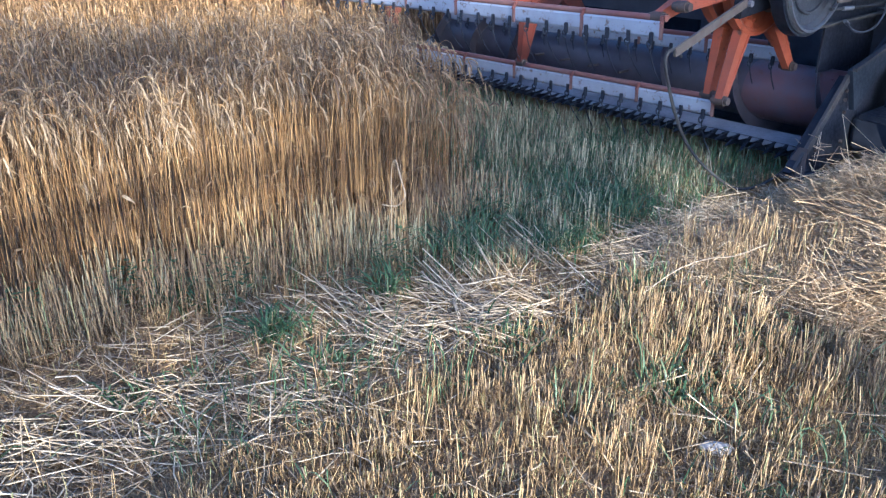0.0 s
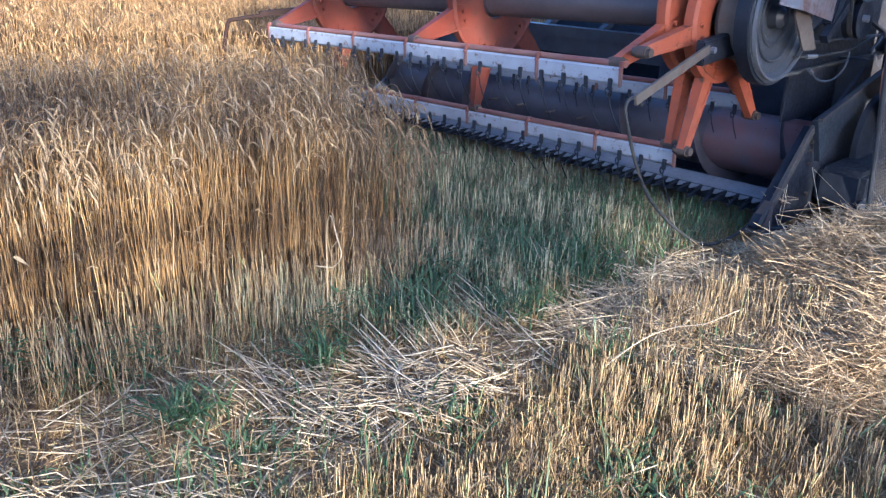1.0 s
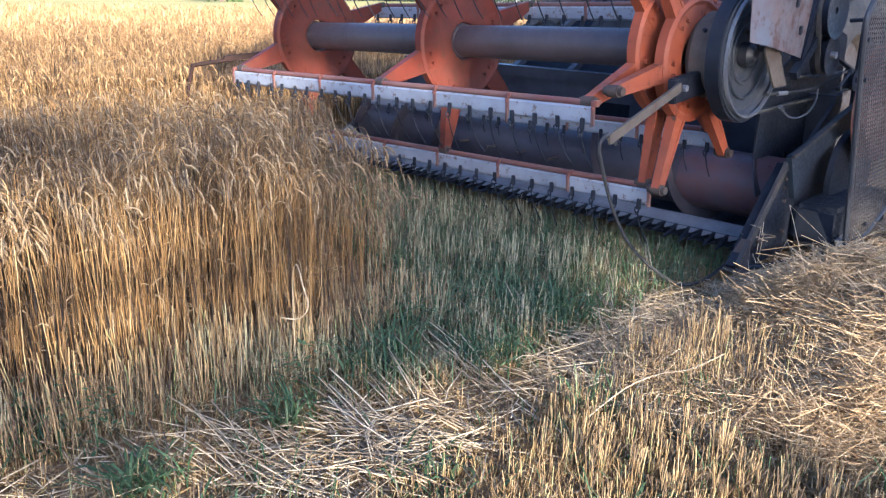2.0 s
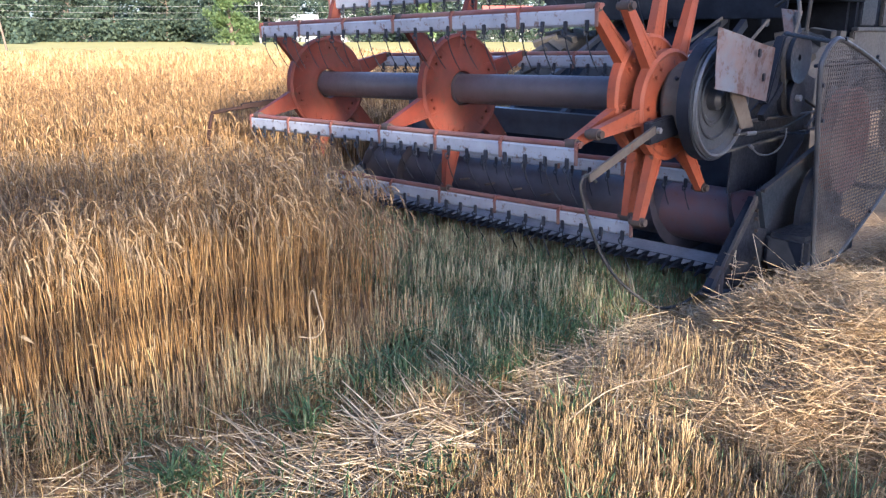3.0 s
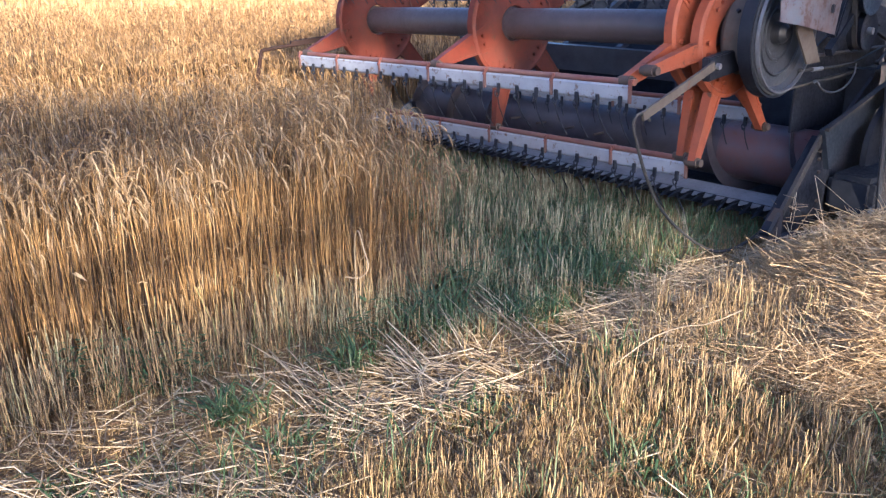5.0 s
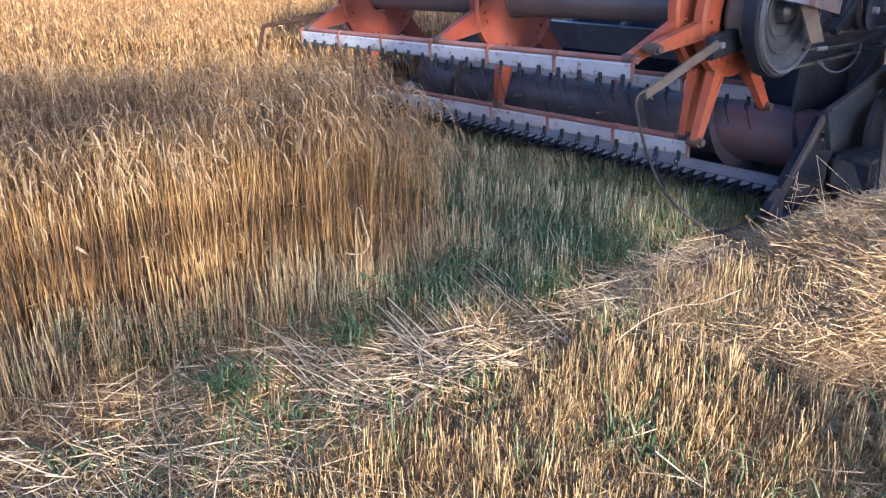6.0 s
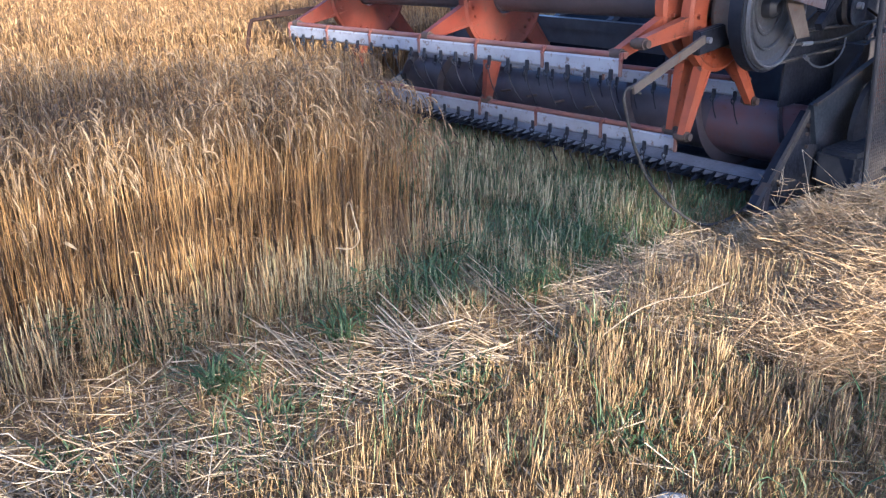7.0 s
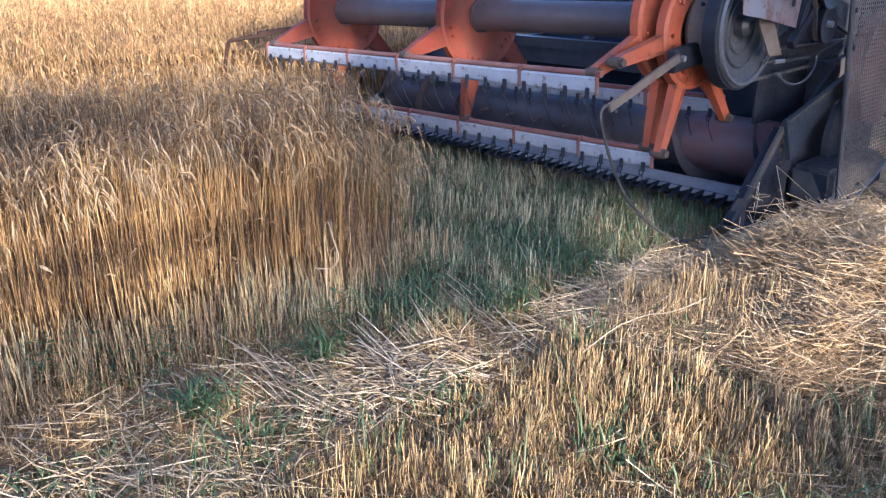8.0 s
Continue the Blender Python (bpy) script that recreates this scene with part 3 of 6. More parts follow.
def build_stubble():
    rng = np.random.RandomState(33)
    soup = Soup()
    # cut stalks, in clumps along the drill rows
    n = 125000
    s = rng.uniform(-2.6, 4.0, n)
    d = rng.uniform(-1.6, 5.2, n)
    row, tuft = np.round(s / 0.115), np.round(d / 0.055)
    wob_s, wob_d = 0.030 * np.sin(12.9 * row + 7.3 * tuft), 0.022 * np.sin(4.1 * row + 17.7 * tuft)
    off_s, off_d = rng.normal(0, 0.015, n), rng.normal(0, 0.014, n)
    s, d = row * 0.115 + wob_s + off_s, tuft * 0.055 + wob_d + off_d
    tall = 0.86 + 0.28 * np.sin(31.7 * row + 5.9 * tuft)
    splay = np.stack([ALONG.x * off_s + AHEAD.x * off_d, ALONG.y * off_s + AHEAD.y * off_d], -1) * 2.0
    xy = from_sd(s, d)
    x, y = xy[:, 0], xy[:, 1]
    hi = track_edge(d)
    lodged = smoothstep(-0.30, -0.16, s) * smoothstep(hi + 0.12, hi - 0.06, s) * smoothstep(0.6, 1.2, d)
    clump = lumps(x, y, 6.0, 41) + 0.6 * lumps(x, y, 17.0, 42)
    chance = np.where(clump > -0.15, 0.85, 0.14) * (1 - 0.93 * lodged) * np.where(pile_height(x, y) > 0.12, 0.25, 1.0)
    chance = np.where(s > hi, np.where(d < 1.9, 0.60, 0.75) * chance, chance)
    chance = np.where((s > -0.32) & (s < 0.22) & (d < 1.1), 0.30 * chance, chance)
    beside = (s < -0.2) & (s > -0.95) & (d > 0.6) & (d < 2.2) & (pile_height(x, y) < 0.15)
    chance = np.where(beside, np.maximum(chance, 0.72), chance)
    ang = np.degrees(np.arctan2(-x, y))
    ok = (rng.uniform(size=n) < chance) & ~inside(xy, FIELD) & (y > 0.9) & (np.abs(ang) < 44) & ~((d < -0.02) & (s > -0.4)) & (np.hypot(x, y) > 1.25)
    xy, s, d, tall, splay = xy[ok], s[ok], d[ok], tall[ok], splay[ok]
    m = len(xy)
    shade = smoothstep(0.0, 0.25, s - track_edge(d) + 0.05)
    h = rng.uniform(0.09, 0.17, m) * (1 - shade) + rng.uniform(0.13, 0.25, m) * shade
    h *= 0.62 + 0.38 * smoothstep(0.1, 0.7, d)
    h *= rng.choice([0.4, 0.75, 1.0, 1.1], m) * tall
    h *= 1 + 0.45 * ((s < -0.2) & (s > -0.85) & (d > 0.9) & (d < 2.1))
    h = np.where((s > -0.28) & (s < 0.22) & (d < 1.5), 0.6 * h, h)
    g = ground_height(xy[:, 0], xy[:, 1]) - 0.01
    lean = rng.normal(0, 0.075, (m, 2)) + splay
    base = np.concatenate([xy, g[:, None]], 1)
    mid = base + np.concatenate([lean * (0.5 * h)[:, None], (0.5 * h)[:, None]], 1)
    top = base + np.concatenate([lean * (1.1 * h)[:, None], h[:, None]], 1)
    r = rng.uniform(0.0008, 0.0018, m) * (1 - 0.15 * shade)
    under = (d < 0.95) & (d > 0.15) & (s > -0.12) & (s < 0.4)
    top = np.where(under[:, None], base + 0.55 * (top - base), top)
    mid = np.where(under[:, None], base + 0.55 * (mid - base), mid)
    # stalks well inside the shade mask take the shade-tinted copy
    in_shade = shade > 0.5
    for pick, mat in ((~in_shade, 0), (in_shade, 2)):
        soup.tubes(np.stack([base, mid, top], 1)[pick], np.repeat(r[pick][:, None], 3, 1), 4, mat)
    # short broken stalks and fine stems between the tall ones
    q = 85000
    xy2 = from_sd(rng.uniform(-2.4, 1.1, q), rng.uniform(0.2, 5.2, q))
    s2, d2 = to_sd(xy2)
    edge2 = track_edge(d2)
    on_track = (s2 > -0.22) & (s2 < edge2) & (d2 > 0.9)
    ok = ~inside(xy2, FIELD) & (np.hypot(xy2[:, 0], xy2[:, 1]) > 1.25) & (xy2[:, 1] > 0.8) & (rng.uniform(size=q) < np.where(on_track, 0.10, np.where(s2 > edge2, 0.55, 1.0)))
    ok &= pile_height(xy2[:, 0], xy2[:, 1]) < 0.10
    xy2 = xy2[ok]
    q = len(xy2)
    h2 = rng.uniform(0.02, 0.11, q) * rng.uniform(0.5, 1.0, q)
    foot = np.concatenate([xy2, (ground_height(xy2[:, 0], xy2[:, 1]) - 0.005)[:, None]], 1)
    lean2 = rng.normal(0, 0.28, (q, 2))
    soup.tubes(np.stack([foot, foot + np.concatenate([lean2 * h2[:, None], h2[:, None]], 1)], 1), np.repeat(rng.uniform(0.0007, 0.0014, q)[:, None], 2, 1), 3, 0)
    # broken leaf sheaths
    k = rng.uniform(size=m) < 0.6
    a = rng.uniform(0, 2 * np.pi, k.sum())
    o = np.stack([np.cos(a), np.sin(a), np.zeros(k.sum())], -1)
    ll = rng.uniform(0.03, 0.10, k.sum())
    p0 = mid[k]
    p1 = p0 + o * (0.5 * ll)[:, None] + np.array([0, 0, 1]) * (0.3 * ll)[:, None]
    p2 = p1 + o * (0.4 * ll)[:, None] - np.array([0, 0, 1]) * (0.5 * ll)[:, None]
    soup.blades(np.stack([p0, p1, p2], 1), np.stack([-np.sin(a), np.cos(a), 0 * a + 0.2], -1), np.full((k.sum(), 3), 0.004) * np.array([0.7, 1, 0.3]), 1)
    # stubble on the strip of open ground along the crop edge
    t = rng.uniform(0, 1, 1500)
    p, q = np.array((-0.15, 3.75)), np.array((-2.5, 1.45))
    xy = p + (q - p) * t[:, None] + rng.uniform(-0.26, 0.08, 1500)[:, None] * np.array((0.70, -0.71))
    h = rng.uniform(0.10, 0.30, 1500)
    lean = rng.normal(0, 0.10, (1500, 2)) + np.array((-0.05, 0.03))
    base = np.concatenate([xy, np.full((1500, 1), -0.01)], 1)
    soup.tubes(np.stack([base, base + np.concatenate([lean * h[:, None], h[:, None]], 1)], 1), np.repeat(rng.uniform(0.0013, 0.0023, 1500)[:, None], 2, 1), 4, 0)
    # torn leaves hanging on it
    a = rng.uniform(0, 2 * np.pi, 1500)
    o = np.stack([np.cos(a), np.sin(a), np.zeros(1500)], -1)
    ll = rng.uniform(0.03, 0.11, 1500)
    p0 = base + np.array([0, 0, 1]) * (h * rng.uniform(0.3, 0.95, 1500))[:, None]
    p1 = p0 + o * (0.4 * ll)[:, None] + np.array([0, 0, 1]) * (0.25 * ll)[:, None]
    p2 = p1 + o * (0.3 * ll)[:, None] - np.array([0, 0, 1]) * (0.5 * ll)[:, None]
    soup.blades(np.stack([p0, p1, p2], 1), np.stack([-np.sin(a), np.cos(a), 0 * a + 0.2], -1), np.full((1500, 3), 0.004) * np.array([0.7, 1, 0.3]), 1)
    # stubble beside the machine, past the swath
    k = 11000
    aside = from_sd(rng.uniform(-3.4, -0.45, k), rng.uniform(-4.2, 0.2, k))
    h = rng.uniform(0.06, 0.17, k)
    base = np.concatenate([aside, np.full((k, 1), -0.01)], 1)
    soup.tubes(np.stack([base, base + np.concatenate([rng.normal(0, 0.14, (k, 2)) * h[:, None], h[:, None]], 1)], 1), np.repeat(rng.uniform(0.001, 0.002, k)[:, None], 2, 1), 3, 0)
    a = rng.uniform(0, np.pi, k)
    flat = np.concatenate([aside + rng.normal(0, 0.05, (k, 2)), rng.uniform(0.004, 0.03, (k, 1))], 1)
    ends = flat + np.stack([np.cos(a), np.sin(a), rng.normal(0, 0.1, k)], -1) * rng.uniform(0.05, 0.25, k)[:, None]
    soup.tubes(np.stack([flat, ends], 1), np.full((k, 2), 0.0017), 3, 0)
    # the cut field goes on behind and beside the camera
    rest = scatter(48000, -6.0, 8.0, -7.0, 7.0, rng)
    sr, dr = to_sd(rest)
    seen = (sr > -2.6) & (dr > -1.6) & (dr < 5.2) & (rest[:, 1] > 0.9) & (np.abs(np.degrees(np.arctan2(-rest[:, 0], rest[:, 1]))) < 44)
    rest = rest[~seen & ~inside(rest, FIELD) & ~((dr < 0.1) & (sr > -0.6)) & (np.hypot(rest[:, 0], rest[:, 1] - 0.2) > 0.5)]
    k = len(rest)
    h = rng.uniform(0.05, 0.17, k)
    base = np.concatenate([rest, np.full((k, 1), -0.01)], 1)
    soup.tubes(np.stack([base, base + np.concatenate([rng.normal(0, 0.15, (k, 2)) * h[:, None], h[:, None]], 1)], 1), np.repeat(rng.uniform(0.001, 0.002, k)[:, None], 2, 1), 3, 0)
    a = rng.uniform(0, 2 * np.pi, k)
    flat = np.concatenate([rest + rng.normal(0, 0.05, (k, 2)), rng.uniform(0.004, 0.02, (k, 1))], 1)
    ends = flat + np.stack([np.cos(a), np.sin(a), np.zeros(k)], -1) * rng.uniform(0.04, 0.22, k)[:, None]
    soup.tubes(np.stack([flat, ends], 1), np.full((k, 2), 0.0016), 3, 0)
    soup.finish("wheat_stubble", [STUBBLE, WHEAT_LEAF, SHADED_STUBBLE], "cut wheat stubble standing in short dry stalks", "stubble")


build_stubble()


def lying(soup, xy, z, length, heading, tilt, rng, radius=(0.0015, 0.0028), sag=0.15, mat=0, sides=4):
    """Straws lying at xy, z: heading in the plan, tilt up, a slight bow."""
    n = len(xy)
    dirn = np.stack([np.cos(heading) * np.cos(tilt), np.sin(heading) * np.cos(tilt), np.sin(tilt)], -1)
    c = np.concatenate([xy, z[:, None]], 1)
    bow = np.stack([-np.sin(heading), np.cos(heading), rng.normal(0, 0.5, n)], -1) * (length * rng.normal(0, sag, n) * 0.3)[:, None]
    pts = np.stack([c - dirn * (length / 2)[:, None], c + bow, c + dirn * (length / 2)[:, None]], 1)
    pts[:, :, 2] = np.maximum(pts[:, :, 2], 0.004)
    r = rng.uniform(*radius, n)
    if sides == 3 and length.max() < 0.2:
        soup.tubes(pts[:, [0, 2]], np.repeat(r[:, None], 2, 1), 3, mat)
        return
    soup.tubes(pts, np.repeat(r[:, None], 3, 1) * np.array([1.0, 1.0, 0.8]), sides, mat)


def build_straw():
    rng = np.random.RandomState(55)
    # flattened track along the crop
    soup = Soup()
    n = 2900
    d = np.where(rng.uniform(size=n) < 0.6, rng.uniform(0.3, 5.2, n), rng.uniform(2.3, 4.6, n))
    hi = track_edge(d)
    s = -0.22 + (hi + 0.24) * rng.beta(1.6, 1.8, n) + rng.normal(0, 0.05, n)
    xy = from_sd(s, d)
    keep = rng.uniform(size=n) < np.where(lumps(xy[:, 0], xy[:, 1], 5.0, 51) > -0.1, 0.62, 0.16)
    xy = xy[keep]
    n = len(xy)
    heading = np.radians(np.where(rng.uniform(size=n) < 0.62, rng.normal(-30, 32, n), rng.uniform(-90, 90, n)))
    lying(soup, xy, rng.uniform(0.0, 0.045, n) + ground_height(xy[:, 0], xy[:, 1]), rng.uniform(0.14, 0.62, n) * rng.uniform(0.4, 1.0, n), heading, rng.normal(0.05, 0.14, n), rng, (0.0015, 0.0030), sag=0.3)
    # scraps all over the stubble
    n = 2400
    s, d = rng.uniform(-2.4, 1.2, n), rng.uniform(0.2, 5.0, n)
    xy = from_sd(s, d)
    keep = ~inside(xy, FIELD)
    xy = xy[keep]
    n = len(xy)
    lying(soup, xy, rng.uniform(0.0, 0.05, n), rng.uniform(0.04, 0.26, n), rng.uniform(-np.pi, np.pi, n), rng.normal(0.05, 0.22, n), rng)
    n = 3400
    s, d = rng.uniform(-0.8, 0.08, n), rng.uniform(0.15, 1.9, n)
    xy = from_sd(s, d)[(s < -0.10) | (d > 0.85)]
    n = len(xy)
    lying(soup, xy, rng.uniform(0.0, 0.085, n), rng.uniform(0.06, 0.34, n), rng.uniform(-np.pi, np.pi, n), rng.normal(0.05, 0.28, n), rng, (0.0010, 0.0020), sag=0.5)
    n = 52000
    xy = from_sd(rng.uniform(-2.4, 1.3, n), rng.uniform(0.1, 5.0, n))
    xy = xy[~inside(xy, FIELD)]
    n = len(xy)
    lying(soup, xy, rng.uniform(0.0, 0.02, n) + ground_height(xy[:, 0], xy[:, 1]), rng.uniform(0.015, 0.13, n), rng.uniform(-np.pi, np.pi, n), rng.normal(0.05, 0.35, n), rng, (0.0007, 0.0015), sag=0.6, mat=1, sides=3)
    # shreds of dry leaf on the soil
    n = 30000
    xy = from_sd(rng.uniform(-2.4, 1.3, n), rng.uniform(0.1, 5.0, n))
    xy = xy[~inside(xy, FIELD)]
    n = len(xy)
    a = rng.uniform(0, 2 * np.pi, n)
    o = np.stack([np.cos(a), np.sin(a), rng.normal(0, 0.25, n)], -1)
    p0 = np.concatenate([xy, (ground_height(xy[:, 0], xy[:, 1]) + rng.uniform(0.003, 0.02, n))[:, None]], 1)
    ll = rng.uniform(0.015, 0.06, n)
    p1 = p0 + o * (0.5 * ll)[:, None] + np.array([0, 0, 1]) * rng.uniform(0, 0.012, n)[:, None]
    p2 = p0 + o * ll[:, None] + np.array([0, 0, 1]) * rng.uniform(-0.004, 0.006, n)[:, None]
    soup.blades(np.stack([p0, p1, p2], 1), np.stack([-np.sin(a), np.cos(a), rng.normal(0, 0.4, n)], -1), rng.uniform(0.003, 0.008, n)[:, None] * np.array([0.5, 1.0, 0.4]), 2)
    soup.finish("loose_straw", [STRAW, STUBBLE, WHEAT_LEAF], "pale broken straw strewn flat over the track", "straw")
    # bundles of stalks pushed over beside the track
    soup = Soup()
    for (bx, by), count, turn, spread in (((-0.34, 2.77), 26, 150, 0.05), ((-0.16, 2.94), 32, 136, 0.05), ((0.03, 3.20), 22, 140, 0.06), ((0.30, 3.52), 18, 118, 0.08), ((0.12, 3.10), 8, 150, 0.10), ((-0.68, 2.52), 22, 152, 0.08), ((-0.95, 2.40), 10, 140, 0.12), ((0.62, 3.80), 14, 108, 0.12), ((-1.25, 2.20), 24, 165, 0.18), ((-1.6, 1.95), 20, 150, 0.2), ((-0.8, 2.25), 24, 165, 0.2), ((0.95, 4.1), 12, 100, 0.12)):
        xy = np.array((bx, by)) + rng.normal(0, spread, (count, 2))
        head = np.radians(rng.normal(turn, 100 * spread, count))
        up = np.radians(rng.uniform(8, 44, count) * (0.35 if spread > 0.15 else 1.0))
        ln = rng.uniform(0.16, 0.36, count)
        base = np.concatenate([xy, np.full((count, 1), 0.0)], 1)
        dirn = np.stack([np.cos(head) * np.cos(up), np.sin(head) * np.cos(up), np.sin(up)], -1)
        pts = np.stack([base, base + dirn * (0.5 * ln)[:, None], base + dirn * ln[:, None] - np.array([0, 0, 1]) * (0.16 * ln * rng.uniform(0, 1, count))[:, None]], 1)
        soup.tubes(pts, np.repeat(rng.uniform(0.0016, 0.0026, count)[:, None], 3, 1), 4, 0)
    soup.finish("lodged_stalk", [STRAW], "pale wheat stalks pushed over at a slant", "straw")
    # the swath: felted core and straws on it
    gx, gy = np.meshgrid(np.linspace(0.3, 6.6, 150), np.linspace(2.2, 10.2, 180), indexing="ij")
    gz = 0.85 * pile_height(gx, gy) - 0.022 + 0.012 * lumps(gx, gy, 19.0, 9)
    nn, mm = gx.shape
    keepf = (pile_height(gx, gy) > 0.02)
    i = (np.arange(nn - 1)[:, None] * mm + np.arange(mm - 1)[None])
    i = i[keepf[:-1, :-1] & keepf[1:, 1:] & keepf[1:, :-1] & keepf[:-1, 1:]]
    me = bpy.data.meshes.new("straw_swath")
    me.from_pydata(np.stack([gx, gy, gz], -1).reshape(-1, 3).tolist(), [], np.stack([i, i + mm, i + mm + 1, i + 1], -1).tolist())
    me.materials.append(STRAW_MAT)
    tagged(new("straw_swath", me), "felted heap of threshed straw in a swath", "straw", kind="stuff")
    soup = Soup()
    n = 79000
    s, d = rng.uniform(-2.2, 0.02, n), np.where(rng.uniform(size=n) < 0.78, rng.uniform(-1.3, 2.0, n), rng.uniform(-4.5, -1.3, n))
    xy = from_sd(s, d)
    ph = pile_height(xy[:, 0], xy[:, 1])
    k = rng.uniform(size=n) < 0.06 + 0.24 * smoothstep(-0.1, -0.3, s) * smoothstep(2.0, 1.2, d) + 0.70 * smoothstep(0.0, 0.08, ph)
    xy, ph = xy[k], ph[k]
    n = len(xy)
    heading = np.radians(np.where(rng.uniform(size=n) < 0.28, rng.normal(8, 40, n), rng.uniform(-90, 90, n)))
    heading += 0.45 * lumps(xy[:, 0], xy[:, 1], 8.0, 57)
    z = 0.88 * ph + rng.uniform(-0.025, 0.035, n)
    long = rng.uniform(size=n) < 0.35
    short = ~long
    lying(soup, xy[short], z[short], rng.uniform(0.05, 0.19, short.sum()), heading[short], rng.normal(0.0, 0.25, short.sum()), rng, (0.0010, 0.0021), sides=3)
    lying(soup, xy[long], z[long] + 0.01, rng.uniform(0.12, 0.40, long.sum()), heading[long], rng.normal(0.0, 0.22, long.sum()), rng, (0.0011, 0.0020), sag=0.8, sides=3)
    # long straws that lie loose on top and stick out of the front
    k = np.nonzero((ph > 0.05) & (rng.uniform(size=n) < 0.035))[0]
    m = len(k)
    lying(soup, xy[k], ph[k] + rng.uniform(0.01, 0.075, m), rng.uniform(0.2, 0.55, m), heading[k] + rng.normal(0, 0.6, m), rng.normal(0.02, 0.22, m), rng, (0.0012, 0.0019), sag=0.7, mat=0)
    # short tangled straw between the heap and the standing stubble
    m = 13000
    cxy = from_sd(rng.uniform(-1.15, -0.3, m), rng.uniform(0.35, 1.75, m))
    lying(soup, cxy, 0.88 * pile_height(cxy[:, 0], cxy[:, 1]) + 0.10 * rng.uniform(0.0, 1.0, m) ** 1.5, rng.uniform(0.05, 0.22, m), rng.uniform(-np.pi, np.pi, m), rng.normal(0.15, 0.42, m), rng, (0.0009, 0.0017), sides=3)
    # dry leaf shreds caught in it
    k = np.nonzero((ph > 0.04) & (rng.uniform(size=n) < 0.10))[0]
    m = len(k)
    a = rng.uniform(0, 2 * np.pi, m)
    o = np.stack([np.cos(a), np.sin(a), rng.normal(0, 0.4, m)], -1)
    p0 = np.concatenate([xy[k], (ph[k] + rng.uniform(-0.02, 0.05, m))[:, None]], 1)
    ll = rng.uniform(0.04, 0.14, m)
    p1 = p0 + o * (0.5 * ll)[:, None] + rng.normal(0, 0.012, (m, 3))
    p2 = p0 + o * ll[:, None] + rng.normal(0, 0.02, (m, 3))
    soup.blades(np.stack([p0, p1, p2], 1), np.stack([-np.sin(a), np.cos(a), rng.normal(0, 0.5, m)], -1), rng.uniform(0.003, 0.008, m)[:, None] * np.array([0.5, 1.0, 0.3]), 0)
    soup.finish("swath_straw", [GOLD_STRAW], "tangled yellow straw heaped in a swath", "straw")


build_straw()


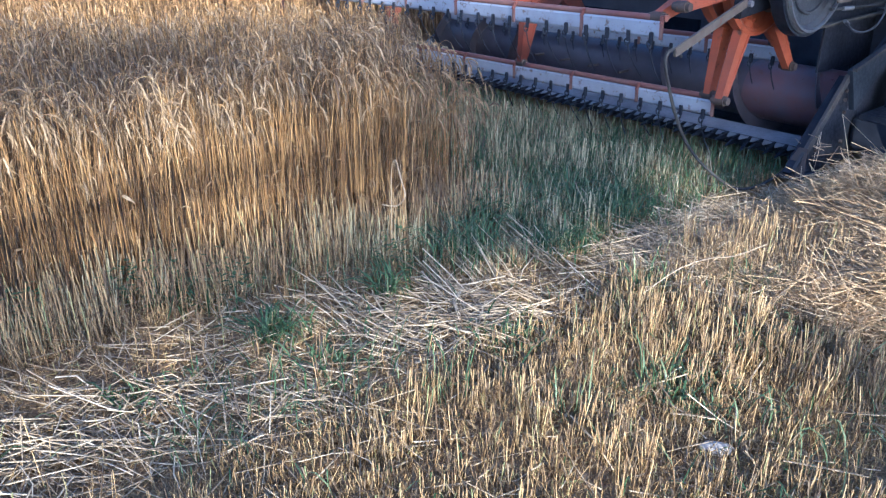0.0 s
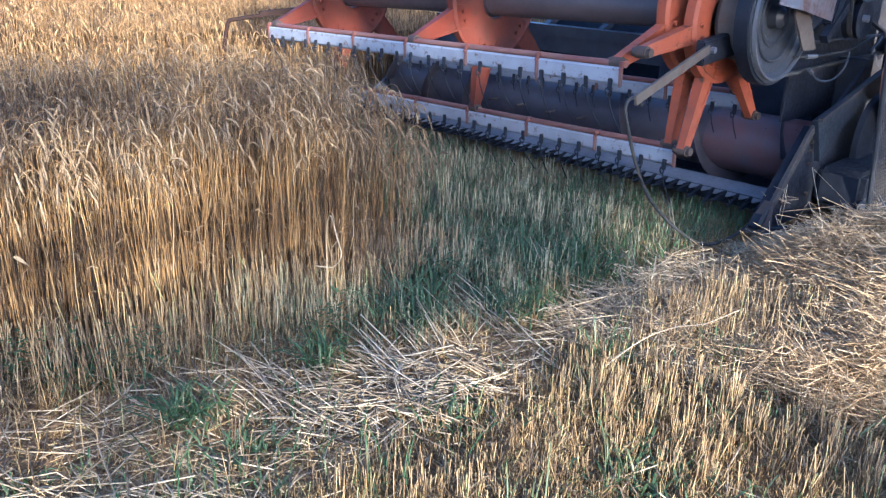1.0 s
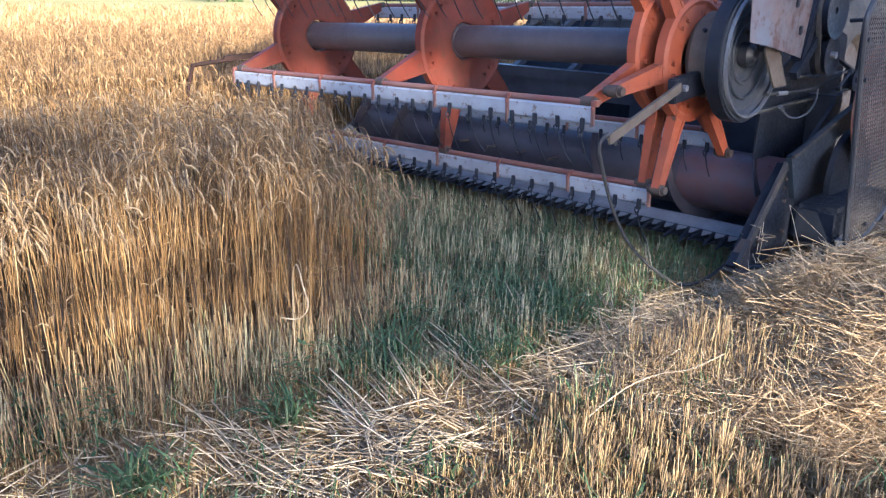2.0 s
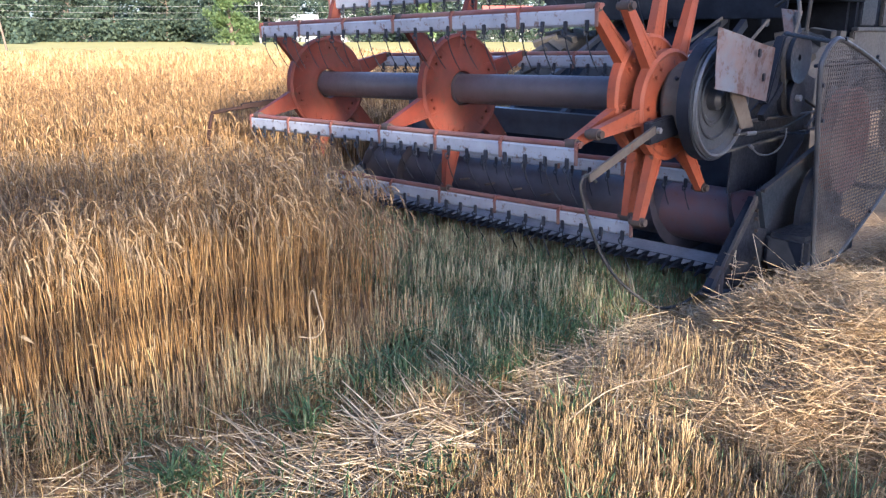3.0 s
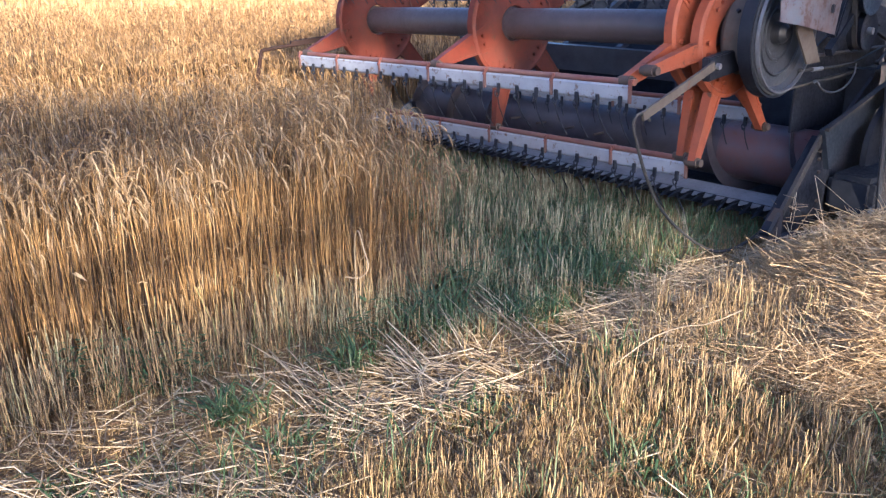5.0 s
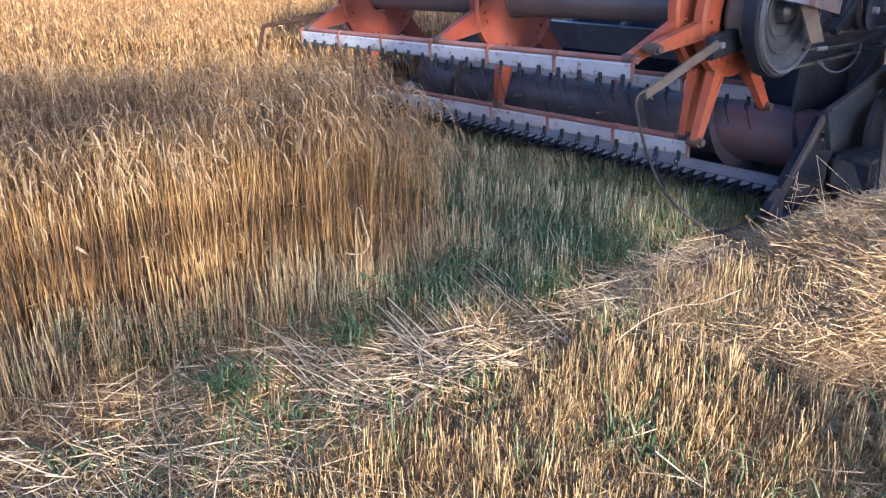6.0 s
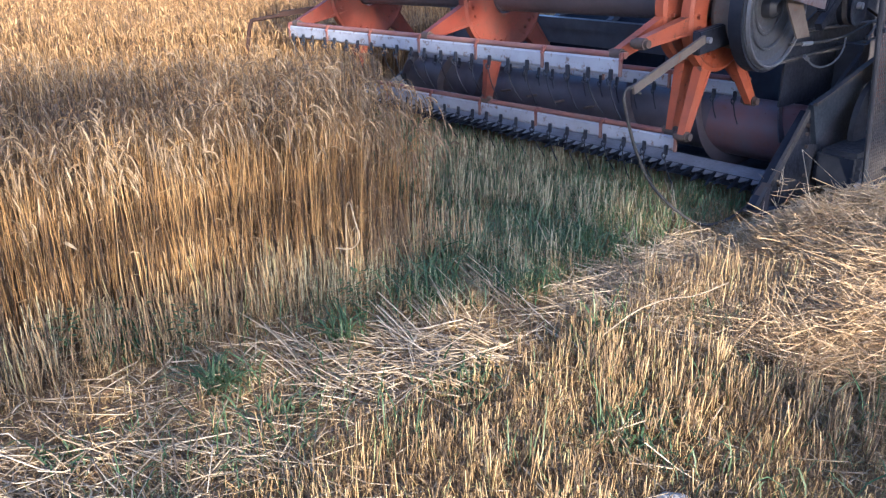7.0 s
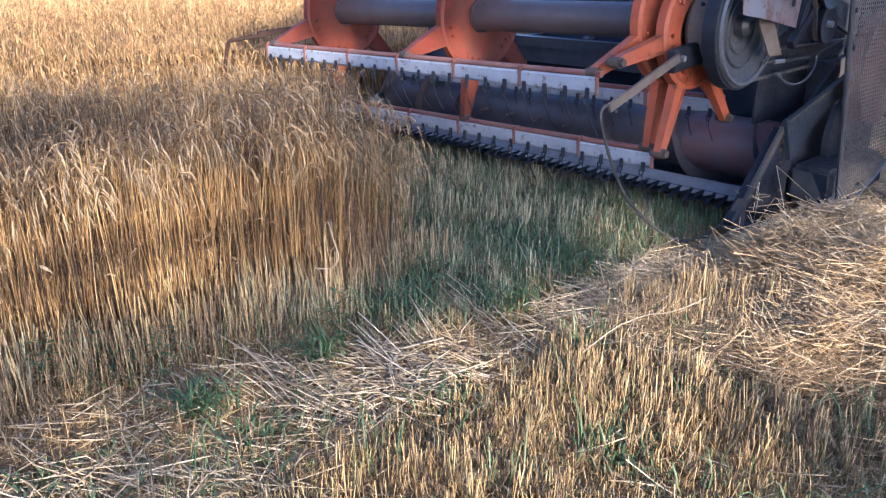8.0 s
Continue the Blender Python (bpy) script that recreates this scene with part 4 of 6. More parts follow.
def build_weeds():
    rng = np.random.RandomState(77)
    soup = Soup()

    def tufts(xy, h0, h1, w0, w1, mat, splay=0.5):
        n = len(xy)
        a = rng.uniform(0, 2 * np.pi, n)
        o = np.stack([np.cos(a), np.sin(a), np.zeros(n)], -1)
        h = rng.uniform(h0, h1, n)
        p0 = np.concatenate([xy, np.full((n, 1), -0.005)], 1)
        sp = rng.uniform(0.1, splay, n)
        p1 = p0 + o * (0.35 * h * sp)[:, None] + np.array([0, 0, 1]) * (0.6 * h)[:, None]
        p2 = p1 + o * (0.6 * h * sp)[:, None] + np.array([0, 0, 1]) * (0.3 * h)[:, None]
        p3 = p2 + o * (0.5 * h * sp)[:, None] - np.array([0, 0, 1]) * (0.15 * h * sp)[:, None]
        w = rng.uniform(w0, w1, n)
        soup.blades(np.stack([p0, p1, p2, p3], 1), np.stack([-np.sin(a), np.cos(a), rng.normal(0, 0.3, n)], -1), w[:, None] * np.array([0.7, 1, 0.7, 0.1]), mat)

    # green undergrowth in the shaded cut strip
    n = 58000
    xy = from_sd(rng.uniform(-0.1, 4.0, n), rng.uniform(-0.05, 3.4, n))
    g = lumps(xy[:, 0], xy[:, 1], 3.0, 61)
    s, d = to_sd(xy)
    k = (rng.uniform(size=n) < np.where(g > 0, 0.85, 0.42) * np.where(d > 1.9, 0.30, 1.0)) & ~inside(xy, FIELD) & (s > track_edge(d) - 0.05) & (rng.uniform(size=n) < 0.45 + 0.55 * smoothstep(0.15, 0.7, d))
    tufts(xy[k], 0.04, 0.16, 0.002, 0.006, 0)
    # thin green in the sunlit stubble
    n = 9000
    xy = from_sd(rng.uniform(-2.4, 0.3, n), rng.uniform(0.4, 5.2, n))
    g = lumps(xy[:, 0], xy[:, 1], 4.2, 62)
    k = (rng.uniform(size=n) < np.where(g > 0.35, 0.8, 0.10)) & (np.hypot(xy[:, 0], xy[:, 1]) > 1.2)
    tufts(xy[k], 0.04, 0.13, 0.002, 0.006, 0, 0.9)
    for (cx, cy), count in (((0.83, 2.95), 40), ((0.45, 2.85), 24), ((0.75, 2.45), 24), ((0.35, 2.2), 20), ((1.2, 2.3), 30), ((0.1, 2.0), 18), ((-0.3, 2.1), 18)):
        xy = np.array((cx, cy)) + rng.normal(0, 0.05, (count, 2))
        tufts(xy, 0.08, 0.22, 0.002, 0.006, 0, 0.8)
    # clumps that stand out, by place and size
    for (cx, cy), r, count, h in (((-0.12, 2.50), 0.12, 110, 0.08), ((-1.45, 2.62), 0.10, 120, 0.16), ((-0.98, 2.40), 0.09, 120, 0.14), ((-0.62, 2.80), 0.06, 70, 0.14), ((-0.34, 3.18), 0.12, 130, 0.24), ((0.05, 3.35), 0.12, 160, 0.15), ((-1.3, 1.95), 0.10, 60, 0.08), ((0.45, 2.2), 0.15, 160, 0.08), ((-0.75, 2.25), 0.09, 50, 0.08), ((0.3, 3.75), 0.2, 240, 0.2), ((-0.2, 3.65), 0.18, 220, 0.2)):
        xy = np.array((cx, cy)) + rng.normal(0, r * 0.6, (count, 2))
        tufts(xy, 0.4 * h, h, 0.004, 0.010, 1, 1.3)
    # leafy weeds at the foot of the crop
    for cx, cy in ((-1.52, 2.58), (-1.60, 2.50), (-1.86, 2.30), (-0.62, 3.00), (-1.20, 2.62)):
        for _ in range(70):
            p = np.array((cx, cy)) + rng.normal(0, 0.05, 2)
            z = rng.uniform(0.03, 0.22)
            a = rng.uniform(0, 2 * np.pi)
            ll = rng.uniform(0.014, 0.032)
            o = np.array([math.cos(a), math.sin(a), rng.uniform(-0.2, 0.5)])
            p0 = np.array([p[0], p[1], z])
            pts = np.stack([p0, p0 + o * ll * 0.35, p0 + o * ll * 0.75, p0 + o * ll])[None]
            soup.blades(pts, np.array([[-math.sin(a), math.cos(a), 0.1]]), ll * np.array([[0.1, 0.55, 0.4, 0.05]]), 1)
    soup.finish("green_weeds", [GRASS, BLUEGRASS], "green grass and weeds growing among the stubble", "weeds")


build_weeds()

# The harvester ------------------------------------------------------------------
harvester = tagged(new("combine_harvester"), "old orange combine harvester with a wide reel header in wheat", "harvester")
harvester.matrix_world = HEADER
AXIS_D, AXIS_Z, REEL_R = 0.285, 1.163, 0.712
HUB = (0.204, 1.139)
PHASE = -18.3
S_NEAR, S_FAR = 0.40, 3.62
# the reel's axis dips and swings back a little towards its far end
REEL_TILT = Matrix.Translation((S_NEAR, AXIS_D, AXIS_Z)) @ Euler((0, 0.026, -0.0288)).to_matrix().to_4x4() @ Matrix.Translation((-S_NEAR, -AXIS_D, -AXIS_Z))


def rim(angle, r=REEL_R, off=(0.0, 0.0)):
    a = radians(angle)
    return AXIS_D + off[0] + r * math.cos(a), AXIS_Z + off[1] + r * math.sin(a)


def build_bat(angle):
    """One reel bat: a tube with six pressed slats, brackets and spring tines."""
    d, z = rim(angle)
    bm = bmesh.new()
    between(bm, (S_NEAR, d, z), (S_FAR, d, z), 0.017, sides=12)
    bat = part("reel_bat", bm, RED_OXIDE, harvester, "rusty red reel bat with grey slats and spring tines")
    bat.matrix_basis = REEL_TILT
    step = (S_FAR - S_NEAR) / 6
    for k in range(6):
        s0, s1 = S_NEAR + k * step + 0.012, S_NEAR + (k + 1) * step - 0.012
        bm = bmesh.new()
        # a shallow pressed channel, its face to the front
        prof = [(0.022, -0.012), (0.030, -0.022), (0.026, -0.088), (0.012, -0.100), (0.006, -0.092), (0.018, -0.082), (0.020, -0.026), (0.014, -0.014)]
        a = [bm.verts.new((s0, d + p, z + q)) for p, q in prof]
        b = [bm.verts.new((s1, d + p, z + q)) for p, q in prof]
        bm.faces.new(a[::-1])
        bm.faces.new(b)
        for i in range(len(prof)):
            bm.faces.new((a[i], a[(i + 1) % len(prof)], b[(i + 1) % len(prof)], b[i]))
        part("slat", bm, SLAT_GREY, bat, "worn light grey slat", smooth=False)
    bm = bmesh.new()
    box(bm, (0, 0.030, -0.045), (0.022, 0.010, 0.115), bevel=0.003)
    box(bm, (0, 0.004, 0.006), (0.026, 0.050, 0.020), bevel=0.004)
    between(bm, (0, 0.034, -0.02), (0, 0.042, -0.02), 0.007, sides=6)
    bracket = part("bracket", bm, RED_OXIDE, bat)
    bracket.matrix_basis = Matrix.Translation((S_NEAR + 0.006, d, z))
    for k in range(1, 7):
        place("bracket", bracket.data, bat, Matrix.Translation((S_NEAR + k * step - (0.006 if k == 6 else 0), d, z)))
    bm = bmesh.new()
    box(bm, (0, 0.036, -0.096), (0.024, 0.012, 0.058), bevel=0.003)
    pipe(bm, [(0.010 + 0.004 * math.sin(u), 0.036 + 0.017 * math.cos(u), -0.130 + 0.018 * math.sin(u)) for u in (k * math.pi / 4 for k in range(9))], 0.0045, 6)
    pipe(bm, smooth_line([(0.004, 0.038, -0.135), (0.0, 0.022, -0.20), (-0.006, -0.012, -0.27), (-0.012, -0.052, -0.33)], 3), [0.0036] * 9 + [0.0026], 5)
    tine = part("spring_tine", bm, BLACK_STEEL, bat, "dark spring steel tine")
    spacing = (S_FAR - S_NEAR - 0.12) / 21
    tine.matrix_basis = Matrix.Translation((S_NEAR + 0.06, d, z))
    rng = random.Random(int(angle) + 400)
    for k in range(1, 22):
        place("spring_tine", tine.data, bat, pose(S_NEAR + 0.06 + k * spacing, d, z, rng.uniform(-5, 5), 0, rng.uniform(-12, 12)))


for k in range(6):
    build_bat(PHASE + 60 * k)


def star_wheel(s, phase, disc_r, tip_r, off=(0.0, 0.0), thick=0.05, hole=0.13, root_w=0.058, web=True, paint=ORANGE):
    """A reel spider: a dished disc with six pressed channel arms that end at the bats."""
    d0, z0 = AXIS_D + off[0], AXIS_Z + off[1]
    bm = bmesh.new()
    prof = [(s + thick / 2, hole), (s + thick / 2, disc_r - 0.04), (s + thick / 2 + 0.012, disc_r - 0.02), (s + thick / 2, disc_r), (s - thick / 2, disc_r),
            (s - thick / 2 - 0.012, disc_r - 0.02), (s - thick / 2, disc_r - 0.04), (s - thick / 2 - 0.004, hole + 0.06), (s - thick / 2 - 0.016, hole + 0.02), (s - thick / 2 - 0.010, hole)]
    lathe(bm, (d0, z0), prof, 48, closed=True)
    wheel = part("reel_spider", bm, paint, harvester, "faded orange reel spider wheel")
    wheel.matrix_basis = REEL_TILT
    for k in range(6):
        a = radians(phase + 60 * k)
        u = Vector((0, math.cos(a), math.sin(a)))
        v = Vector((0, -math.sin(a), math.cos(a)))
        c = Vector((s, d0, z0))
        bm = bmesh.new()
        r0 = disc_r - 0.12
        x = Vector((1, 0, 0))
        # two flanges that narrow outwards, with a web between them
        for side in (-1, 1):
            beam(bm, c + u * r0 + v * side * root_w, c + u * tip_r + v * side * 0.020, 0.060, 0.016, up=v, w2=0.042)
        if web:
            p, q = c + u * r0, c + u * (tip_r - 0.02)
            sheet(bm, [w - x * 0.022 for w in (p + v * root_w, q + v * 0.02, q - v * 0.02, p - v * root_w)], x, 0.007)
        arm = part("spider_arm", bm, paint, wheel)
        bm = bmesh.new()
        lathe_at = c + u * tip_r
        between(bm, lathe_at - x * 0.050, lathe_at + x * 0.050, 0.021, sides=14)
        between(bm, lathe_at - x * 0.030, lathe_at + x * 0.030, 0.029, sides=14)
        part("bearing", bm, DIM_STEEL, arm, "dark greasy bearing")
        for side in (-1, 1):
            bm = bmesh.new()
            w = c + u * (r0 + 0.04) + v * side * 0.03
            between(bm, w - x * 0.045, w - x * 0.024, 0.012, sides=6)
            part("bolt", bm, paint, wheel)
    return wheel


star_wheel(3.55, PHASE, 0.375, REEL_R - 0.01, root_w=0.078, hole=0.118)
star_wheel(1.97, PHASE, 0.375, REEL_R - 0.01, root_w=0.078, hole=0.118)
# the two near wheels take the paint with the light in it
star_wheel(0.46, PHASE, 0.34, REEL_R - 0.01, root_w=0.05, paint=LIT_ORANGE)
star_wheel(0.34, PHASE + 9, 0.31, REEL_R - 0.03, off=(-0.031, -0.054), hole=0.16, root_w=0.045, paint=LIT_ORANGE)

bm = bmesh.new()
lathe(bm, (AXIS_D, AXIS_Z), [(0.40, 0.09), (0.40, 0.100), (3.60, 0.100), (3.60, 0.09)], 40)
part("reel_tube", bm, DRUM_BROWN, harvester, "dark brown steel reel tube").matrix_basis = REEL_TILT
for s0 in (3.50, 1.90):
    bm = bmesh.new()
    lathe(bm, (AXIS_D, AXIS_Z), [(s0 + 0.03, 0.101), (s0 + 0.03, 0.105), (s0 + 0.06, 0.112), (s0 + 0.06, 0.101)], 32)
    part("tube_collar", bm, DRUM_BROWN, harvester).matrix_basis = REEL_TILT
bm = bmesh.new()
lathe(bm, HUB, [(0.14, 0.05), (0.14, 0.17), (0.16, 0.205), (0.27, 0.215), (0.30, 0.19), (0.30, 0.05)], 36)
hub = part("reel_hub", bm, TAN_STEEL, harvester, "dusty tan hub drum with bolts")
for k in range(10):
    a = 2 * math.pi * k / 10
    p = Vector((0.17 + 0.05 * (k % 2), HUB[0] + 0.205 * math.cos(a), HUB[1] + 0.205 * math.sin(a)))
    bm = bmesh.new()
    between(bm, p, p + Vector((0, math.cos(a), math.sin(a))) * 0.018, 0.011, sides=6)
    part("hub_bolt", bm, BLACK_STEEL, hub)

# drive pulley, belt and idlers
PUL = (0.165, 1.150)
bm = bmesh.new()
lathe(bm, PUL, [(0.115, 0.03), (0.115, 0.10), (0.100, 0.12), (0.100, 0.20), (0.085, 0.225), (0.085, 0.275), (0.070, 0.290), (0.062, 0.305), (0.062, 0.322), (0.078, 0.322),
                (0.090, 0.300), (0.104, 0.300), (0.116, 0.322), (0.132, 0.322), (0.132, 0.295), (0.125, 0.25), (0.125, 0.03)], 56, closed=True)
pulley = part("drive_pulley", bm, PULLEY_GREY, harvester, "large grey cast drive pulley with stepped rings")
bm = bmesh.new()
lathe(bm, PUL, [(0.072, 0.324), (0.072, 0.336), (0.142, 0.336), (0.142, 0.324)], 56, closed=True)
part("pulley_rim", bm, BLACK_STEEL, pulley, "black grooved rim")
for r in (0.140, 0.212, 0.304):
    bm = bmesh.new()
    lathe(bm, PUL, [(0.098 - (r > 0.2) * 0.017 - (r > 0.3) * 0.024, r - 0.009), (0.090 - (r > 0.2) * 0.017 - (r > 0.3) * 0.032, r - 0.005), (0.090 - (r > 0.2) * 0.017 - (r > 0.3) * 0.032, r + 0.005), (0.098 - (r > 0.2) * 0.017 - (r > 0.3) * 0.024, r + 0.009)], 56, closed=True)
    part("pulley_ring", bm, GUARD_BRIGHT if r > 0.3 else PULLEY_GREY, pulley, "worn bright ring")
bm = bmesh.new()
lathe(bm, PUL, [(0.045, 0.0), (0.045, 0.03), (0.07, 0.055), (0.115, 0.06), (0.115, 0.0)], 24)
part("pulley_hub", bm, GREY_DARK, pulley)
IDLE = (-0.66, 1.12)
bm = bmesh.new()
lathe(bm, IDLE, [(-0.02, 0.02), (-0.02, 0.085), (-0.03, 0.10), (-0.03, 0.118), (0.0, 0.100), (0.02, 0.100), (0.05, 0.118), (0.05, 0.10), (0.04, 0.02)], 36, closed=True)
idler = part("idler_pulley", bm, BLACK_STEEL, harvester, "small dark idler pulley")
bm = bmesh.new()
lathe(bm, IDLE, [(-0.05, 0.0), (-0.05, 0.02), (0.06, 0.02), (0.06, 0.0)], 16)
part("idler_axle", bm, WORN_STEEL, idler)
bm = bmesh.new()
lathe(bm, (-0.62, 1.36), [(-0.03, 0.02), (-0.03, 0.125), (-0.04, 0.14), (-0.04, 0.155), (0.0, 0.135), (0.03, 0.135), (0.06, 0.155), (0.06, 0.14), (0.05, 0.02)], 40, closed=True)
part("upper_pulley", bm, BLACK_STEEL, harvester, "dark upper drive pulley behind the guard")


def belt(p, rp, q, rq, s, width, name):
    """A drive belt round two wheels at p and q = (d, z), of radii rp and rq."""
    p, q = Vector(p), Vector(q)
    v = q - p
    base = math.atan2(v.y, v.x)
    lead = math.acos((rp - rq) / v.length)
    line = []
    for k in range(25):
        a = base + lead + (2 * math.pi - 2 * lead) * k / 24
        line.append(p + Vector((math.cos(a), math.sin(a))) * rp)
    for k in range(17):
        a = base - lead + 2 * lead * k / 16
        line.append(q + Vector((math.cos(a), math.sin(a))) * rq)
    bm = bmesh.new()
    rings = []
    n = len(line)
    for i, c in enumerate(line):
        t = (line[(i + 1) % n] - line[i - 1]).normalized()
        o = Vector((t.y, -t.x))
        rings.append([bm.verts.new((s + a, c.x + o.x * b, c.y + o.y * b)) for a, b in ((-width / 2, 0.006), (width / 2, 0.006), (width / 2, -0.008), (-width / 2, -0.008))])
    for i in range(n):
        a, b = rings[i], rings[(i + 1) % n]
        for k in range(4):
            bm.faces.new((a[k], a[(k + 1) % 4], b[(k + 1) % 4], b[k]))
    part(name, bm, RUBBER, harvester, "black rubber drive belt")


belt(PUL, 0.31, (-1.40, 0.93), 0.058, 0.097, 0.030, "drive_belt")
belt(IDLE, 0.105, (-0.62, 1.36), 0.14, 0.010, 0.026, "short_belt")
bm = bmesh.new()
lathe(bm, (-1.40, 0.93), [(0.06, 0.02), (0.06, 0.070), (0.09, 0.050), (0.12, 0.070), (0.12, 0.02)], 28, closed=True)
part("driven_pulley", bm, DARK_STEEL, harvester)

# the tin plate that covers the drive, on its strap
bm = bmesh.new()
sheet(bm, [(-0.02, 0.21, 1.24), (-0.02, 0.03, 1.24), (-0.02, 0.035, 1.16), (-0.02, -0.10, 0.988), (-0.02, 0.05, 0.988), (-0.02, 0.21, 1.17)], (1, 0, 0), 0.010)
strap = part("plate_bracket", bm, TAN_STEEL, harvester)
bm = bmesh.new()
rows = []
for u in np.linspace(0, 1, 12):
    dd = 0.44 + (-0.20 - 0.44) * u
    ss = -0.095 + 0.05 * u + (0.055 * max(0.0, 0.30 - u) / 0.30)
    zl, zh = 1.225 - 0.10 * u, 1.535 - 0.11 * u - 0.012 * math.sin(3.1 * u)
    rows.append([(ss + 0.012 * math.sin(2.2 * w + 2 * u), dd, zl + (zh - zl) * w) for w in np.linspace(0, 1, 8)])
for off, flip in ((0.0, False), (0.004, True)):
    vs = [[bm.verts.new((a + off, b, c)) for a, b, c in r] for r in rows]
    for r, q in zip(vs, vs[1:]):
        for i in range(7):
            f = (r[i], r[i + 1], q[i + 1], q[i])
            bm.faces.new(f[::-1] if flip else f)
plate = part("cover_plate", bm, PLATE_TIN, harvester, "bent scratched tin cover plate with rust")
for dd, zz in ((0.06, 1.40), (-0.02, 1.27)):
    bm = bmesh.new()
    box(bm, (-0.085, dd, zz), (0.012, 0.028, 0.045), bevel=0.004)
    part("slot_bolt", bm, BLACK_STEEL, plate)

# the reel arm with its forward bracket, the grey bar and the hanging cable
bm = bmesh.new()
beam(bm, (0.23, -1.10, 0.92), (0.23, 0.25, 1.09), 0.05, 0.085, up=(0, 0, 1))
box(bm, (0.23, 0.42, 1.01), (0.045, 0.42, 0.12), (-6, 0, 0), 0.006)
arm = part("reel_arm", bm, BLACK_STEEL, harvester, "black steel reel support arm")
bm = bmesh.new()
between(bm, (0.195, 0.58, 1.005), (0.175, 0.58, 1.005), 0.016, sides=8)
part("arm_bolt", bm, WORN_STEEL, arm)
bm = bmesh.new()
beam(bm, (0.20, 0.60, 1.01), (0.195, 1.19, 0.825), 0.014, 0.044, up=(0, 0, 1))
bar = part("lifter_bar", bm, TAN_STEEL, harvester, "flat grey steel bar with a cable tied to its end")
bm = bmesh.new()
pipe(bm, smooth_line([(0.195, 1.13, 0.80), (0.20, 1.20, 0.84), (0.205, 1.245, 0.80), (0.20, 1.20, 0.67), (0.20, 1.11, 0.51), (0.17, 1.01, 0.34), (0.12, 0.86, 0.19), (0.055, 0.71, 0.085), (0.01, 0.58, 0.070), (0.02, 0.39, 0.070), (0.03, 0.24, 0.085)], 6), 0.008, 8)
part("hanging_cable", bm, CABLE, harvester, "grey cable hanging in a loop to the ground")

# far end: the thin rod beyond the reel
bm = bmesh.new()
beam(bm, (3.84, 0.50, 0.935), (3.94, 0.78, 0.905), 0.04, 0.04)
for k in range(4):
    between(bm, (3.87 + 0.02 * k, 0.56 + 0.045 * k, 0.935 - 0.003 * k), (3.87 + 0.02 * k, 0.56 + 0.045 * k, 0.95 - 0.003 * k), 0.009, sides=6)
pipe(bm, smooth_line([(3.92, 0.66, 0.905), (3.97, 1.00, 0.868), (3.98, 1.03, 0.85), (3.985, 1.06, 0.74), (3.98, 1.10, 0.55)], 5), 0.015, 8)
part("divider_rod", bm, DARK_RUST, harvester, "thin bent black rod at the far end")

# cutter bar: worn lip, knife back and guard fingers
bm = bmesh.new()
sheet(bm, [(0.0, -0.015, 0.168), (3.64, -0.015, 0.168), (3.64, -0.16, 0.192), (0.0, -0.16, 0.192)], (0, 0, -1), 0.008)
part("cutter_lip", bm, LIP_STEEL, harvester, "bright worn steel lip of the cutter bar")
bm = bmesh.new()
beam(bm, (-0.02, 0.005, 0.150), (3.66, 0.005, 0.150), 0.045, 0.03)
beam(bm, (-0.02, -0.05, 0.115), (3.66, -0.05, 0.115), 0.11, 0.03)
part("cutter_bar", bm, BLACK_STEEL, harvester, "dark cutter bar beam")
bm = bmesh.new()
beam(bm, (0, -0.02, 0), (0, 0.075, -0.006), 0.030, 0.034, w2=0.018, h2=0.022)
beam(bm, (0, 0.07, -0.006), (0, 0.135, -0.016), 0.018, 0.022, w2=0.005, h2=0.006)
beam(bm, (0, 0.0, 0.022), (0, 0.07, 0.016), 0.014, 0.012, w2=0.006)
finger = part("guard_finger", bm, BLACK_STEEL, harvester, "dark pointed guard finger", smooth=False)
finger.matrix_basis = Matrix.Translation((0.06, 0.02, 0.150))
rng_f = random.Random(3)
for k in range(1, 47):
    place("guard_finger", finger.data, harvester, pose(0.06 + k * 0.0772, 0.02, 0.150, rng_f.uniform(-9, 7), 0, rng_f.uniform(-7, 7)))
bm = bmesh.new()
sheet(bm, [(-0.034, 0.012, 0.166), (0.034, 0.012, 0.166), (0.006, 0.085, 0.160), (-0.006, 0.085, 0.160)], (0, 0, 1), 0.004)
blade = part("knife_section", bm, WORN_STEEL, harvester, "steel knife section", smooth=False)
blade.matrix_basis = Matrix.Translation((0.0225, 0, 0))
for k in range(1, 47):
    place("knife_section", blade.data, harvester, Matrix.Translation((0.0225 + k * 0.0772, 0, 0)))

# pan, back wall, far side sheet
bm = bmesh.new()
pts = [(-0.12, 0.146), (-0.28, 0.115), (-0.50, 0.095), (-0.68, 0.13), (-0.80, 0.24), (-0.86, 0.42)]
for s0, s1 in ((0.0, 3.64),):
    a = [bm.verts.new((s0, d, z)) for d, z in pts]
    b = [bm.verts.new((s1, d, z)) for d, z in pts]
    a2 = [bm.verts.new((s0, d - 0.006, z - 0.012)) for d, z in pts]
    b2 = [bm.verts.new((s1, d - 0.006, z - 0.012)) for d, z in pts]
    for i in range(len(pts) - 1):
        bm.faces.new((a[i], b[i], b[i + 1], a[i + 1]))
        bm.faces.new((a2[i + 1], b2[i + 1], b2[i], a2[i]))
    bm.faces.new((a[0], a2[0], b2[0], b[0]))
    bm.faces.new((a[-1], b[-1], b2[-1], a2[-1]))
    bm.faces.new(a + a2[::-1])
    bm.faces.new(b[::-1] + b2)
